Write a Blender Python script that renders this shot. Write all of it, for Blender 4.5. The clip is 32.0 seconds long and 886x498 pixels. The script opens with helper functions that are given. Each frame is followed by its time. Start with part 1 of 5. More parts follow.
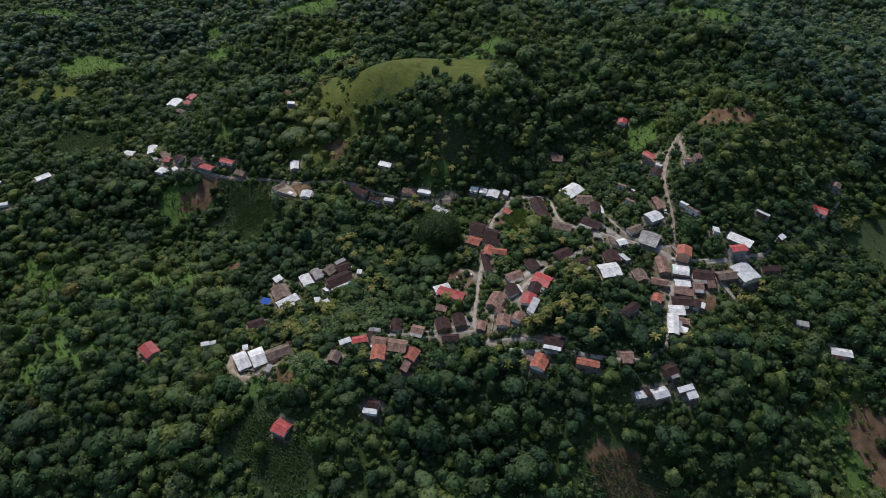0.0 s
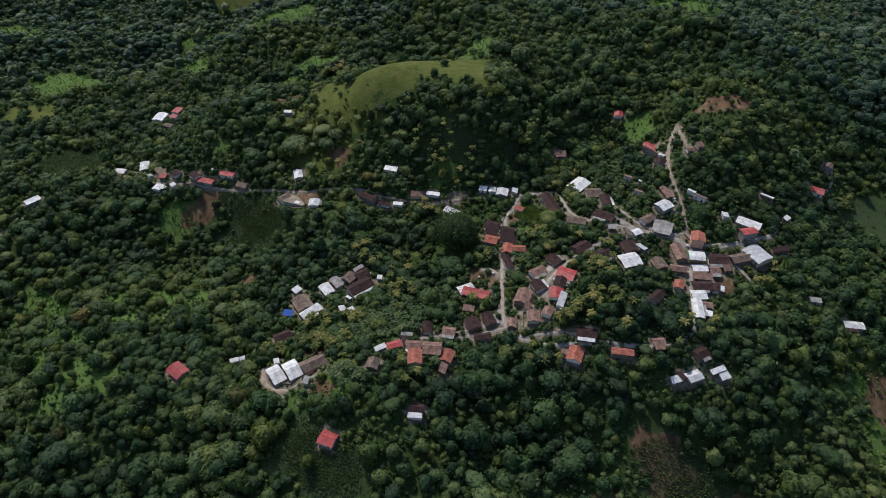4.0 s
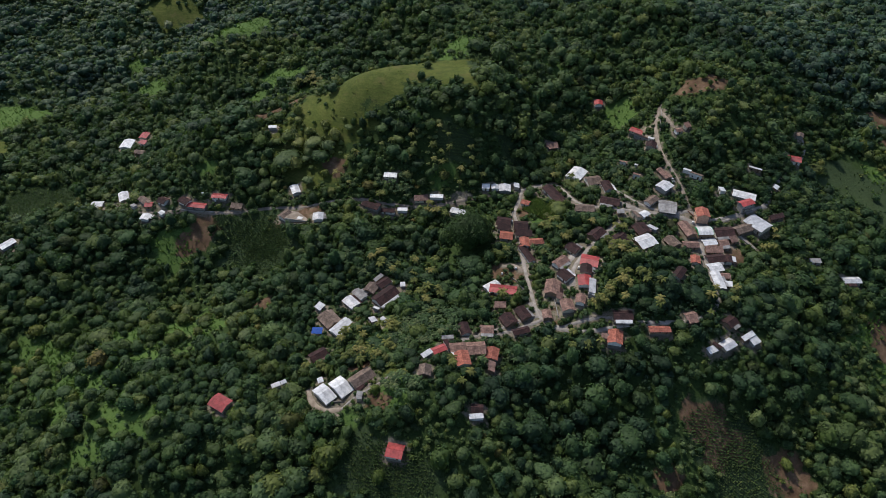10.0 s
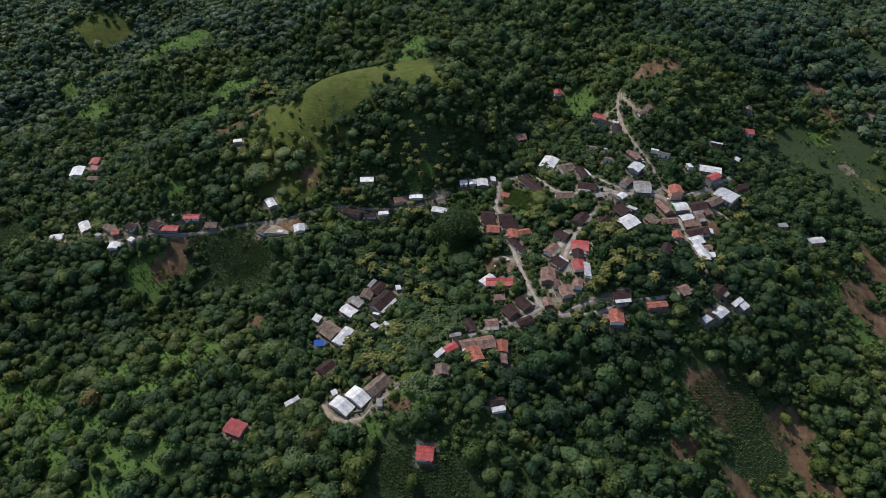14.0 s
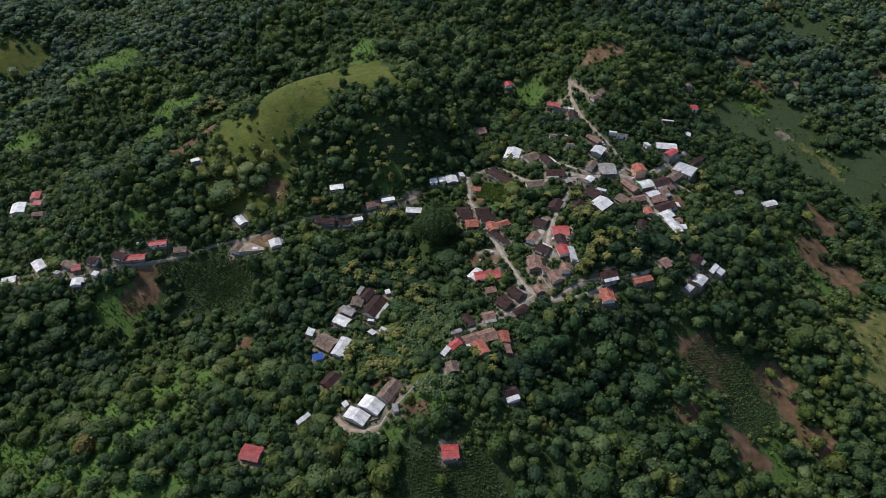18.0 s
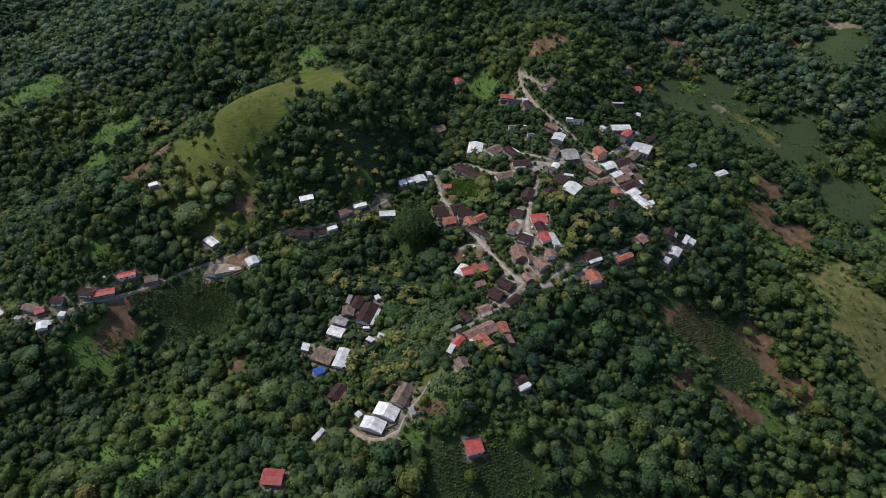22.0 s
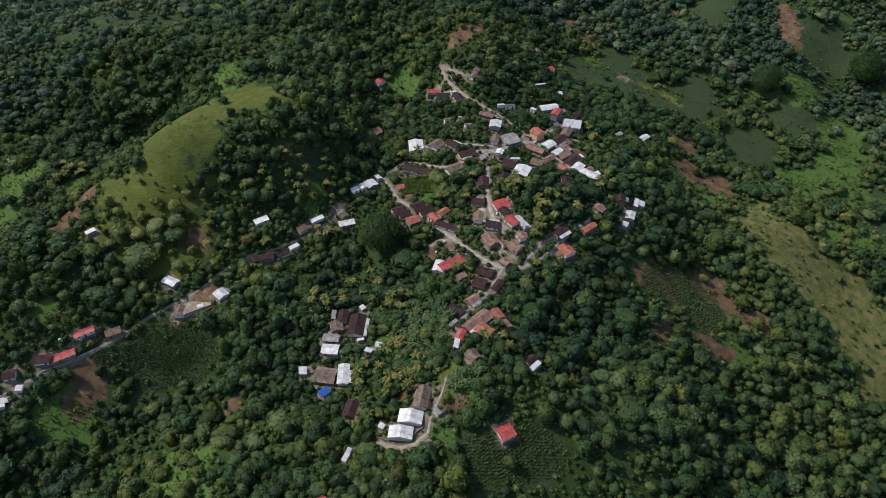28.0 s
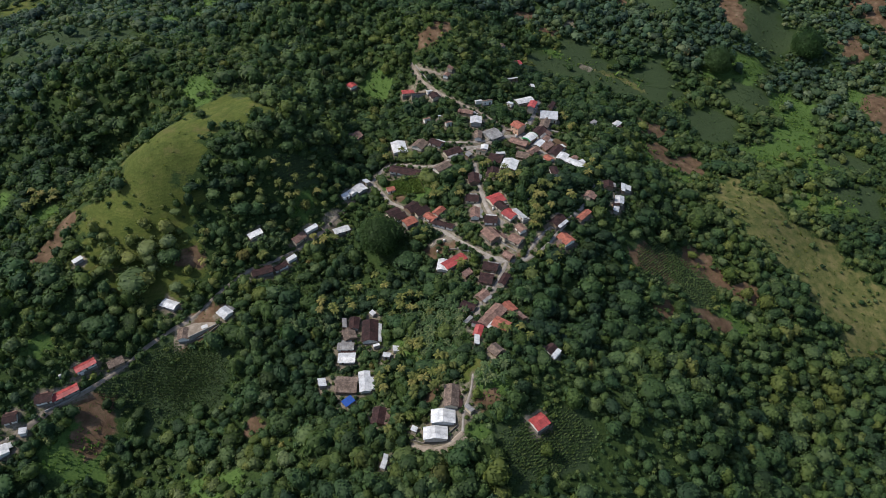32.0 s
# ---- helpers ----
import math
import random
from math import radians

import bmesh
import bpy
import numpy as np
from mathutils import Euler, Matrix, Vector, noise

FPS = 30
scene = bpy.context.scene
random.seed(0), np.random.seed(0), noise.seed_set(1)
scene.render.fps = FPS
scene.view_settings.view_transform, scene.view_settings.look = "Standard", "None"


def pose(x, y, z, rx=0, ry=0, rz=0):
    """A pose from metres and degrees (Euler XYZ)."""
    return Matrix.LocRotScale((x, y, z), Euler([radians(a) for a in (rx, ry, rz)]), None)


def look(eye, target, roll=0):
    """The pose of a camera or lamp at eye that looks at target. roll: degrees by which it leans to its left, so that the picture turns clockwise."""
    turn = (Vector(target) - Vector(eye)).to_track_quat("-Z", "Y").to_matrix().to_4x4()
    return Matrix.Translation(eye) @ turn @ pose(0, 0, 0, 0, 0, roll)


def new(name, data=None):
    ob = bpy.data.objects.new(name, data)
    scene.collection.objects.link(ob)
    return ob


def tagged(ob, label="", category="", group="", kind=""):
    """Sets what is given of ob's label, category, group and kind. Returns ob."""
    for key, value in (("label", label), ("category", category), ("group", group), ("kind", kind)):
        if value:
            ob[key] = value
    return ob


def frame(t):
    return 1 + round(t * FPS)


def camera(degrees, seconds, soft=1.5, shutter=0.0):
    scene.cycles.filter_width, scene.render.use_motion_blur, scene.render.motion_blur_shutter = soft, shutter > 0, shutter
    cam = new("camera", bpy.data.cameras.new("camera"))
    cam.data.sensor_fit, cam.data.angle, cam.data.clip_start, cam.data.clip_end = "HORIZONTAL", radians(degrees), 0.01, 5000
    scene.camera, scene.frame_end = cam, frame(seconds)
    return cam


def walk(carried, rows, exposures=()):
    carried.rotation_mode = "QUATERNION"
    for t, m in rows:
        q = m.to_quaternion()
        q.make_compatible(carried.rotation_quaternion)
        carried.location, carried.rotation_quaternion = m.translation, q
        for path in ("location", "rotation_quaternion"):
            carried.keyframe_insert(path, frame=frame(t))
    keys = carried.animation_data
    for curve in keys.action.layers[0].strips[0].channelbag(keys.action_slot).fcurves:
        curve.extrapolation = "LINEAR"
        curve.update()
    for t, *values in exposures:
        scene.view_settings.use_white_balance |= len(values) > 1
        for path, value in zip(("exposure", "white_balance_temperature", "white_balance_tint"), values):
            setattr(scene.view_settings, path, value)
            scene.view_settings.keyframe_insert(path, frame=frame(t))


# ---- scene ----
cam = camera(66.711, 32.0, soft=0.74)
PATH = [
    (0, pose(161.36, -230.19, 263.39, 47.035, 0, 33.594)),
    (0.5, pose(157.79, -232.78, 263.45, 47.033, 0, 33.407)),
    (1, pose(154.14, -235.33, 263.50, 47.075, 0, 33.412)),
    (1.5, pose(150.43, -237.82, 263.55, 47.070, 0, 33.364)),
    (2, pose(146.65, -240.27, 263.59, 47.108, 0, 33.361)),
    (2.5, pose(142.82, -242.67, 263.63, 47.072, 0, 32.141)),
    (3, pose(138.95, -245.02, 263.66, 47.106, 0, 30.826)),
    (3.5, pose(135.02, -247.32, 263.70, 47.155, 0, 29.512)),
    (5.5, pose(119.00, -256.03, 263.81, 47.223, 0, 26.613)),
    (6, pose(114.92, -258.08, 263.83, 47.269, 0, 25.813)),
    (6.5, pose(110.83, -260.08, 263.85, 47.282, 0, 25.052)),
    (7, pose(106.71, -262.03, 263.87, 47.307, 0, 24.318)),
    (7.5, pose(102.57, -263.92, 263.89, 47.323, 0, 23.628)),
    (8, pose(98.42, -265.75, 263.91, 47.329, 0, 22.931)),
    (8.5, pose(94.25, -267.52, 263.93, 47.333, 0, 22.162)),
    (9, pose(90.07, -269.24, 263.95, 47.336, 0, 21.434)),
    (9.5, pose(85.87, -270.89, 263.96, 47.349, 0, 20.627)),
    (10, pose(81.66, -272.49, 263.98, 47.357, 0, 19.743)),
    (10.5, pose(77.44, -274.02, 264.00, 47.348, 0, 18.845)),
    (11, pose(73.20, -275.48, 264.01, 47.357, 0, 17.904)),
    (11.5, pose(68.95, -276.88, 264.03, 47.350, 0, 16.929)),
    (12, pose(64.68, -278.21, 264.05, 47.351, 0, 15.918)),
    (12.5, pose(60.40, -279.47, 264.06, 47.340, 0, 14.821)),
    (13, pose(56.11, -280.65, 264.08, 47.346, 0, 13.725)),
    (13.5, pose(51.80, -281.77, 264.10, 47.336, 0, 12.625)),
    (14, pose(47.49, -282.80, 264.11, 47.313, 0, 11.511)),
    (14.5, pose(43.16, -283.77, 264.13, 47.328, 0, 10.418)),
    (16.5, pose(25.71, -286.83, 264.19, 47.320, 0, 5.952)),
    (17, pose(21.32, -287.38, 264.21, 47.308, 0, 4.833)),
    (17.5, pose(16.91, -287.86, 264.23, 47.310, 0, 3.701)),
    (18, pose(12.50, -288.25, 264.24, 47.293, 0, 2.543)),
    (18.5, pose(8.08, -288.55, 264.25, 47.285, 0, 1.444)),
    (19, pose(3.65, -288.77, 264.27, 47.273, 0, 0.281)),
    (19.5, pose(-0.78, -288.90, 264.28, 47.283, 0, -0.836)),
    (20, pose(-5.22, -288.94, 264.29, 47.288, 0, -1.971)),
    (20.5, pose(-9.67, -288.89, 264.30, 47.278, 0, -3.113)),
    (21, pose(-14.11, -288.75, 264.31, 47.263, 0, -4.269)),
    (21.5, pose(-18.56, -288.52, 264.31, 47.294, 0, -5.424)),
    (22, pose(-23.01, -288.20, 264.32, 47.292, 0, -6.513)),
    (22.5, pose(-27.46, -287.78, 264.32, 47.279, 0, -7.105)),
    (23, pose(-31.90, -287.28, 264.32, 47.265, 0, -7.569)),
    (23.5, pose(-36.34, -286.68, 264.32, 47.291, 0, -8.372)),
    (24, pose(-40.77, -286.00, 264.31, 47.252, 0, -9.759)),
    (24.5, pose(-45.19, -285.22, 264.30, 47.307, 0, -11.305)),
    (25, pose(-49.60, -284.36, 264.28, 47.280, 0, -12.729)),
    (25.5, pose(-53.99, -283.40, 264.26, 47.253, 0, -14.160)),
    (27.5, pose(-71.41, -278.70, 264.14, 47.276, 0, -19.271)),
    (28, pose(-75.71, -277.31, 264.09, 47.254, 0, -20.436)),
    (29, pose(-84.25, -274.28, 263.98, 47.288, 0, -22.690)),
    (29.5, pose(-88.48, -272.65, 263.91, 47.296, 0, -23.647)),
    (30, pose(-92.68, -270.93, 263.84, 47.315, 0, -24.503)),
    (30.5, pose(-96.86, -269.14, 263.75, 47.315, 0, -25.272)),
    (31, pose(-101.02, -267.28, 263.66, 47.304, 0, -26.020)),
    (31.5, pose(-105.15, -265.34, 263.56, 47.321, 0, -26.773)),
    (32, pose(-109.25, -263.33, 263.45, 47.301, 0, -27.508)),
]
walk(cam, PATH, [(0, -0.13, 6320, 13), (13, -0.07, 6320, 13), (30, 0.06, 6400, 12), (32, 0.08, 6400, 12)])

# Sun high over the hill, in the north-west; a partly cloudy tropical sky.
SUN_AZ, SUN_EL = 146.0, 50.0   # degrees, from +x towards +y
world = bpy.data.worlds.new("sky")
scene.world = world
world.use_nodes = True
wn, wl = world.node_tree.nodes, world.node_tree.links
sky = wn.new("ShaderNodeTexSky")
sky.sky_type = "NISHITA"
sky.sun_disc = False
sky.sun_elevation = radians(SUN_EL)
sky.sun_rotation = radians(90.0 - SUN_AZ)
sky.air_density, sky.dust_density = 1.0, 1.5
wl.new(sky.outputs[0], wn["Background"].inputs[0])
wn["Background"].inputs[1].default_value = 0.15
sun = new("sun", bpy.data.lights.new("sun", "SUN"))
sun.data.energy, sun.data.angle, sun.data.color = 4.0, radians(0.6), (1.0, 0.95, 0.86)
sun_dir = Vector((math.cos(radians(SUN_AZ)) * math.cos(radians(SUN_EL)), math.sin(radians(SUN_AZ)) * math.cos(radians(SUN_EL)), math.sin(radians(SUN_EL))))
sun.matrix_world = look(sun_dir * 400, (0, 0, 0))


# ---- materials ----
def material(name, rough=0.8, spec=0.3, metal=0.0):
    m = bpy.data.materials.new(name)
    m.use_nodes = True
    t = m.node_tree
    p = t.nodes["Principled BSDF"]
    p.inputs["Roughness"].default_value = rough
    p.inputs["Specular IOR Level"].default_value = spec
    p.inputs["Metallic"].default_value = metal
    return m, t.nodes, t.links, p


def noise_node(n, l, scale, detail=4.0, rough=0.55, vec=None):
    k = n.new("ShaderNodeTexNoise")
    k.inputs["Scale"].default_value = scale
    k.inputs["Detail"].default_value = detail
    k.inputs["Roughness"].default_value = rough
    if vec:
        l.new(vec, k.inputs["Vector"])
    return k.outputs["Fac"]


def ramp(n, l, fac, *stops):
    r = n.new("ShaderNodeValToRGB")
    e = r.color_ramp.elements
    while len(e) < len(stops):
        e.new(0.5)
    for k, (pos, col) in zip(e, stops):
        k.position, k.color = pos, (*col, 1)
    l.new(fac, r.inputs[0])
    return r.outputs[0]


def mix(n, l, fac, a, b, how="MIX"):
    k = n.new("ShaderNodeMix")
    k.data_type, k.blend_type = "RGBA", how
    for v, s in ((fac, k.inputs[0]), (a, k.inputs[6]), (b, k.inputs[7])):
        if isinstance(v, (int, float)):
            s.default_value = v
        elif isinstance(v, tuple):
            s.default_value = (*v, 1)
        else:
            l.new(v, s)
    return k.outputs[2]


def maths(n, l, how, a, b=0.0):
    k = n.new("ShaderNodeMath")
    k.operation = how
    for v, s in ((a, k.inputs[0]), (b, k.inputs[1])):
        if isinstance(v, (int, float)):
            s.default_value = v
        else:
            l.new(v, s)
    return k.outputs[0]


def bump(n, l, p, height, strength, distance):
    k = n.new("ShaderNodeBump")
    k.inputs["Strength"].default_value, k.inputs["Distance"].default_value = strength, distance
    l.new(height, k.inputs["Height"])
    l.new(k.outputs[0], p.inputs["Normal"])


def ground_material():
    m, n, l, p = material("ground", 0.95, 0.1)
    pos = n.new("ShaderNodeNewGeometry").outputs["Position"]
    fine, mid, wide = noise_node(n, l, 0.9, 6, 0.65, pos), noise_node(n, l, 0.16, 5, 0.6, pos), noise_node(n, l, 0.02, 3, 0.5, pos)
    under = ramp(n, l, fine, (0.3, (0.014, 0.027, 0.009)), (0.55, (0.032, 0.056, 0.016)), (0.75, (0.055, 0.065, 0.026)))
    grass = ramp(n, l, mid, (0.3, (0.042, 0.062, 0.013)), (0.5, (0.072, 0.09, 0.02)), (0.72, (0.112, 0.114, 0.034)))
    grass = mix(n, l, 0.45, grass, ramp(n, l, fine, (0.35, (0.034, 0.055, 0.012)), (0.7, (0.104, 0.12, 0.03))))
    sep = n.new("ShaderNodeSeparateXYZ")
    l.new(pos, sep.inputs[0])
    tread = maths(n, l, "SINE", maths(n, l, "ADD", maths(n, l, "MULTIPLY", sep.outputs["Z"], 5.2), maths(n, l, "MULTIPLY", mid, 26.0)))
    grass = mix(n, l, 0.4, grass, ramp(n, l, maths(n, l, "ADD", maths(n, l, "MULTIPLY", tread, 0.3), 0.5), (0.2, (0.36, 0.36, 0.34)), (0.8, (0.6, 0.6, 0.6))), "OVERLAY")
    worn = noise_node(n, l, 0.07, 5, 0.7, pos)
    grass = mix(n, l, ramp(n, l, worn, (0.55, (0, 0, 0)), (0.72, (0.6, 0.6, 0.6))), grass, (0.12, 0.09, 0.045))
    soil = ramp(n, l, mid, (0.3, (0.06, 0.036, 0.022)), (0.55, (0.125, 0.078, 0.05)), (0.75, (0.2, 0.138, 0.095)))
    soil = mix(n, l, ramp(n, l, fine, (0.52, (0, 0, 0)), (0.68, (0.55, 0.55, 0.55))), soil, (0.045, 0.07, 0.016))
    lush = ramp(n, l, fine, (0.3, (0.042, 0.084, 0.021)), (0.7, (0.084, 0.136, 0.036)))
    crop = ramp(n, l, fine, (0.3, (0.022, 0.038, 0.017)), (0.7, (0.05, 0.074, 0.032)))
    yard = ramp(n, l, mid, (0.3, (0.1, 0.082, 0.062)), (0.55, (0.18, 0.152, 0.12)), (0.75, (0.29, 0.25, 0.205)))
    yard = mix(n, l, ramp(n, l, fine, (0.5, (0, 0, 0)), (0.62, (0.75, 0.75, 0.75))), yard, (0.045, 0.068, 0.018))
    pasture = ramp(n, l, mid, (0.36, (0.044, 0.066, 0.02)), (0.5, (0.098, 0.104, 0.036)), (0.64, (0.175, 0.148, 0.068)))
    pasture = mix(n, l, 0.4, pasture, ramp(n, l, fine, (0.35, (0.05, 0.065, 0.018)), (0.7, (0.14, 0.135, 0.05))))
    out = under
    for name, col in (("grass", grass), ("lush", lush), ("crop", crop), ("soil", soil), ("yard", yard), ("pasture", pasture)):
        a = n.new("ShaderNodeAttribute")
        a.attribute_name = name
        f = maths(n, l, "ADD", a.outputs["Fac"], maths(n, l, "MULTIPLY", maths(n, l, "SUBTRACT", maths(n, l, "ADD", maths(n, l, "MULTIPLY", mid, 2.0), fine), 1.5), 0.75))
        s = n.new("ShaderNodeMapRange")
        s.inputs[1].default_value, s.inputs[2].default_value = 0.35, 0.65
        l.new(f, s.inputs[0])
        out = mix(n, l, s.outputs[0], out, col)
    out = mix(n, l, 0.55, out, ramp(n, l, wide, (0.35, (0.35, 0.36, 0.35)), (0.7, (0.62, 0.6, 0.55))), "OVERLAY")
    l.new(out, p.inputs["Base Color"])
    bump(n, l, p, fine, 0.7, 0.5)
    return m


def leaf_material(name, dark, light, single=False, varied=True):
    """Foliage. Joined woods carry a tint on their mesh, single trees take theirs from the object."""
    m, n, l, p = material(name, 0.65, 0.15)
    if single:
        tint = n.new("ShaderNodeObjectInfo").outputs["Random"]
    else:
        a = n.new("ShaderNodeAttribute")
        a.attribute_name = "tint"
        tint = a.outputs["Fac"]
    isle = n.new("ShaderNodeNewGeometry").outputs["Random Per Island"]
    half = tuple((0.62 * d + 0.38 * k) * f for d, k, f in zip(dark, light, (0.88, 1.04, 0.86)))
    pale = tuple(k * f for k, f in zip(light, (1.22, 1.12, 1.3)))
    base = ramp(n, l, maths(n, l, "MULTIPLY", tint, 0.75), (0.0, dark), (0.35, half), (0.72, light), (1.0, pale))
    if single:
        kind = maths(n, l, "FRACT", maths(n, l, "MULTIPLY", tint, 7.31))
    else:
        a = n.new("ShaderNodeAttribute")
        a.attribute_name = "kind"
        kind = a.outputs["Fac"]
    cast = ramp(n, l, maths(n, l, "MULTIPLY", kind, 0.8), (0.0, (0.88, 0.98, 1.1)), (0.35, (1.0, 1.0, 1.0)), (0.62, (1.22, 1.05, 0.72)), (0.8, (1.3, 1.08, 0.7)), (0.96, (1.65, 0.98, 0.8)))
    base = mix(n, l, 1.0 if varied else 0.0, base, cast, "MULTIPLY")
    col = mix(n, l, isle, mix(n, l, 1.0, base, (0.66, 0.68, 0.7), "MULTIPLY"), mix(n, l, 1.0, base, (1.4, 1.34, 1.2), "MULTIPLY"))
    l.new(col, p.inputs["Base Color"])
    t = n.new("ShaderNodeBsdfTranslucent")
    l.new(mix(n, l, 1.0, col, (1.3, 1.5, 0.6), "MULTIPLY"), t.inputs[0])
    s = n.new("ShaderNodeMixShader")
    s.inputs[0].default_value = 0.28
    l.new(p.outputs[0], s.inputs[1])
    l.new(t.outputs[0], s.inputs[2])
    l.new(s.outputs[0], n["Material Output"].inputs[0])
    return m


def plain_material(name, rough, spec, *cols, scale=1.2, bumped=0.2, hue=0.0):
    """A mottled surface between given colours, with grain and stains."""
    m, n, l, p = material(name, rough, spec)
    co = n.new("ShaderNodeTexCoord").outputs["Object"]
    f = noise_node(n, l, scale, 6, 0.65, co)
    stops = [(0.3 + 0.45 * k / max(1, len(cols) - 1), c) for k, c in enumerate(cols)]
    col = ramp(n, l, f, *stops)
    g = noise_node(n, l, scale * 9, 4, 0.6, co)
    col = mix(n, l, 0.35, col, ramp(n, l, g, (0.3, (0.3, 0.3, 0.3)), (0.7, (0.68, 0.68, 0.68))), "OVERLAY")
    rnd = n.new("ShaderNodeObjectInfo").outputs["Random"]
    col = mix(n, l, 1.0, col, ramp(n, l, rnd, (0.0, (0.82, 0.82, 0.82)), (0.5, (0.96, 0.94, 0.91)), (1.0, (1.0, 1.0, 1.0))), "MULTIPLY")
    l.new(col, p.inputs["Base Color"])
    if bumped:
        bump(n, l, p, g, bumped, 0.03)
    return m


def roof_material(name, rough, spec, cols, pitch, depth, stain, amount, metal=0.0):
    """Ribs or tile rows along the slope (object y), with stains and weathered sheets."""
    m, n, l, p = material(name, rough, spec, metal)
    co = n.new("ShaderNodeTexCoord").outputs["Object"]
    sep = n.new("ShaderNodeSeparateXYZ")
    l.new(co, sep.inputs[0])
    wide, fine = noise_node(n, l, 0.35, 5, 0.6, co), noise_node(n, l, 2.6, 5, 0.7, co)
    col = ramp(n, l, wide, (0.32, cols[0]), (0.52, cols[1]), (0.7, cols[2]))
    # single sheets or tile rows weather differently
    sheet = n.new("ShaderNodeTexWhiteNoise")
    sheet.noise_dimensions = "2D"
    snap = n.new("ShaderNodeVectorMath")
    snap.operation = "SNAP"
    l.new(co, snap.inputs[0])
    snap.inputs[1].default_value = (0.9, 1.9, 50.0)
    l.new(snap.outputs[0], sheet.inputs["Vector"])
    col = mix(n, l, 0.5, col, ramp(n, l, sheet.outputs["Value"], (0.0, (0.3, 0.3, 0.3)), (1.0, (0.64, 0.64, 0.64))), "OVERLAY")
    spots = noise_node(n, l, 1.3, 3, 0.6, co)
    col = mix(n, l, 0.55 if metal == 0.0 and rough > 0.7 else 0.25, col, ramp(n, l, spots, (0.36, (0.24, 0.24, 0.25)), (0.5, (0.5, 0.5, 0.5)), (0.66, (0.76, 0.74, 0.7))), "OVERLAY")
    col = mix(n, l, ramp(n, l, fine, (0.5, (0, 0, 0)), (0.72, (amount, amount, amount))), col, stain)
    rnd = n.new("ShaderNodeObjectInfo").outputs["Random"]
    col = mix(n, l, 1.0, col, ramp(n, l, rnd, (0.0, (0.68, 0.68, 0.7)), (0.5, (0.9, 0.88, 0.86)), (1.0, (1.0, 1.0, 1.0))), "MULTIPLY")
    l.new(col, p.inputs["Base Color"])
    rib = maths(n, l, "SINE", maths(n, l, "MULTIPLY", sep.outputs["X"], 6.2832 / pitch))
    bump(n, l, p, rib, 0.5, depth)
    return m


def glass_material():
    m, n, l, p = material("window_glass", 0.08, 0.6)
    p.inputs["Base Color"].default_value = (0.02, 0.025, 0.03, 1)
    return m


GROUND = ground_material()
LEAF = leaf_material("woodland_leaf", (0.024, 0.047, 0.024), (0.087, 0.125, 0.051))
# Distance haze is put into this leaf colour: paler and bluer than the near woods.
LEAF_HAZED = leaf_material("hazed_woodland_leaf", (0.034, 0.058, 0.044), (0.088, 0.128, 0.081))
LEAF_TREE = leaf_material("tree_leaf", (0.025, 0.048, 0.022), (0.086, 0.124, 0.052), True)
LEAF_BIG = leaf_material("spreading_tree_leaf", (0.02, 0.043, 0.012), (0.027, 0.054, 0.015), True, False)
LEAF_PALM = leaf_material("palm_leaf", (0.085, 0.1, 0.03), (0.215, 0.195, 0.065), True, False)
LEAF_THICKET = leaf_material("thicket_leaf", (0.045, 0.075, 0.034), (0.095, 0.13, 0.066))
LEAF_CROP = leaf_material("crop_leaf", (0.036, 0.06, 0.026), (0.072, 0.102, 0.04))
LEAF_LUSH = leaf_material("lush_weed", (0.05, 0.098, 0.022), (0.1, 0.162, 0.038))
LEAF_MEADOW = leaf_material("meadow_weed", (0.034, 0.058, 0.027), (0.062, 0.092, 0.042))
LEAF_GRASS = leaf_material("grass_blade", (0.05, 0.07, 0.018), (0.10, 0.115, 0.03))
BARK = plain_material("bark", 0.9, 0.1, (0.05, 0.035, 0.025), (0.13, 0.10, 0.075), scale=2.0)
ROAD = plain_material("dirt_road", 0.95, 0.1, (0.15, 0.125, 0.1), (0.25, 0.212, 0.172), (0.36, 0.315, 0.262), scale=0.25, bumped=0.4)
PAVED = plain_material("worn_concrete", 0.9, 0.15, (0.17, 0.15, 0.13), (0.28, 0.255, 0.225), (0.39, 0.36, 0.325), scale=0.3, bumped=0.3)
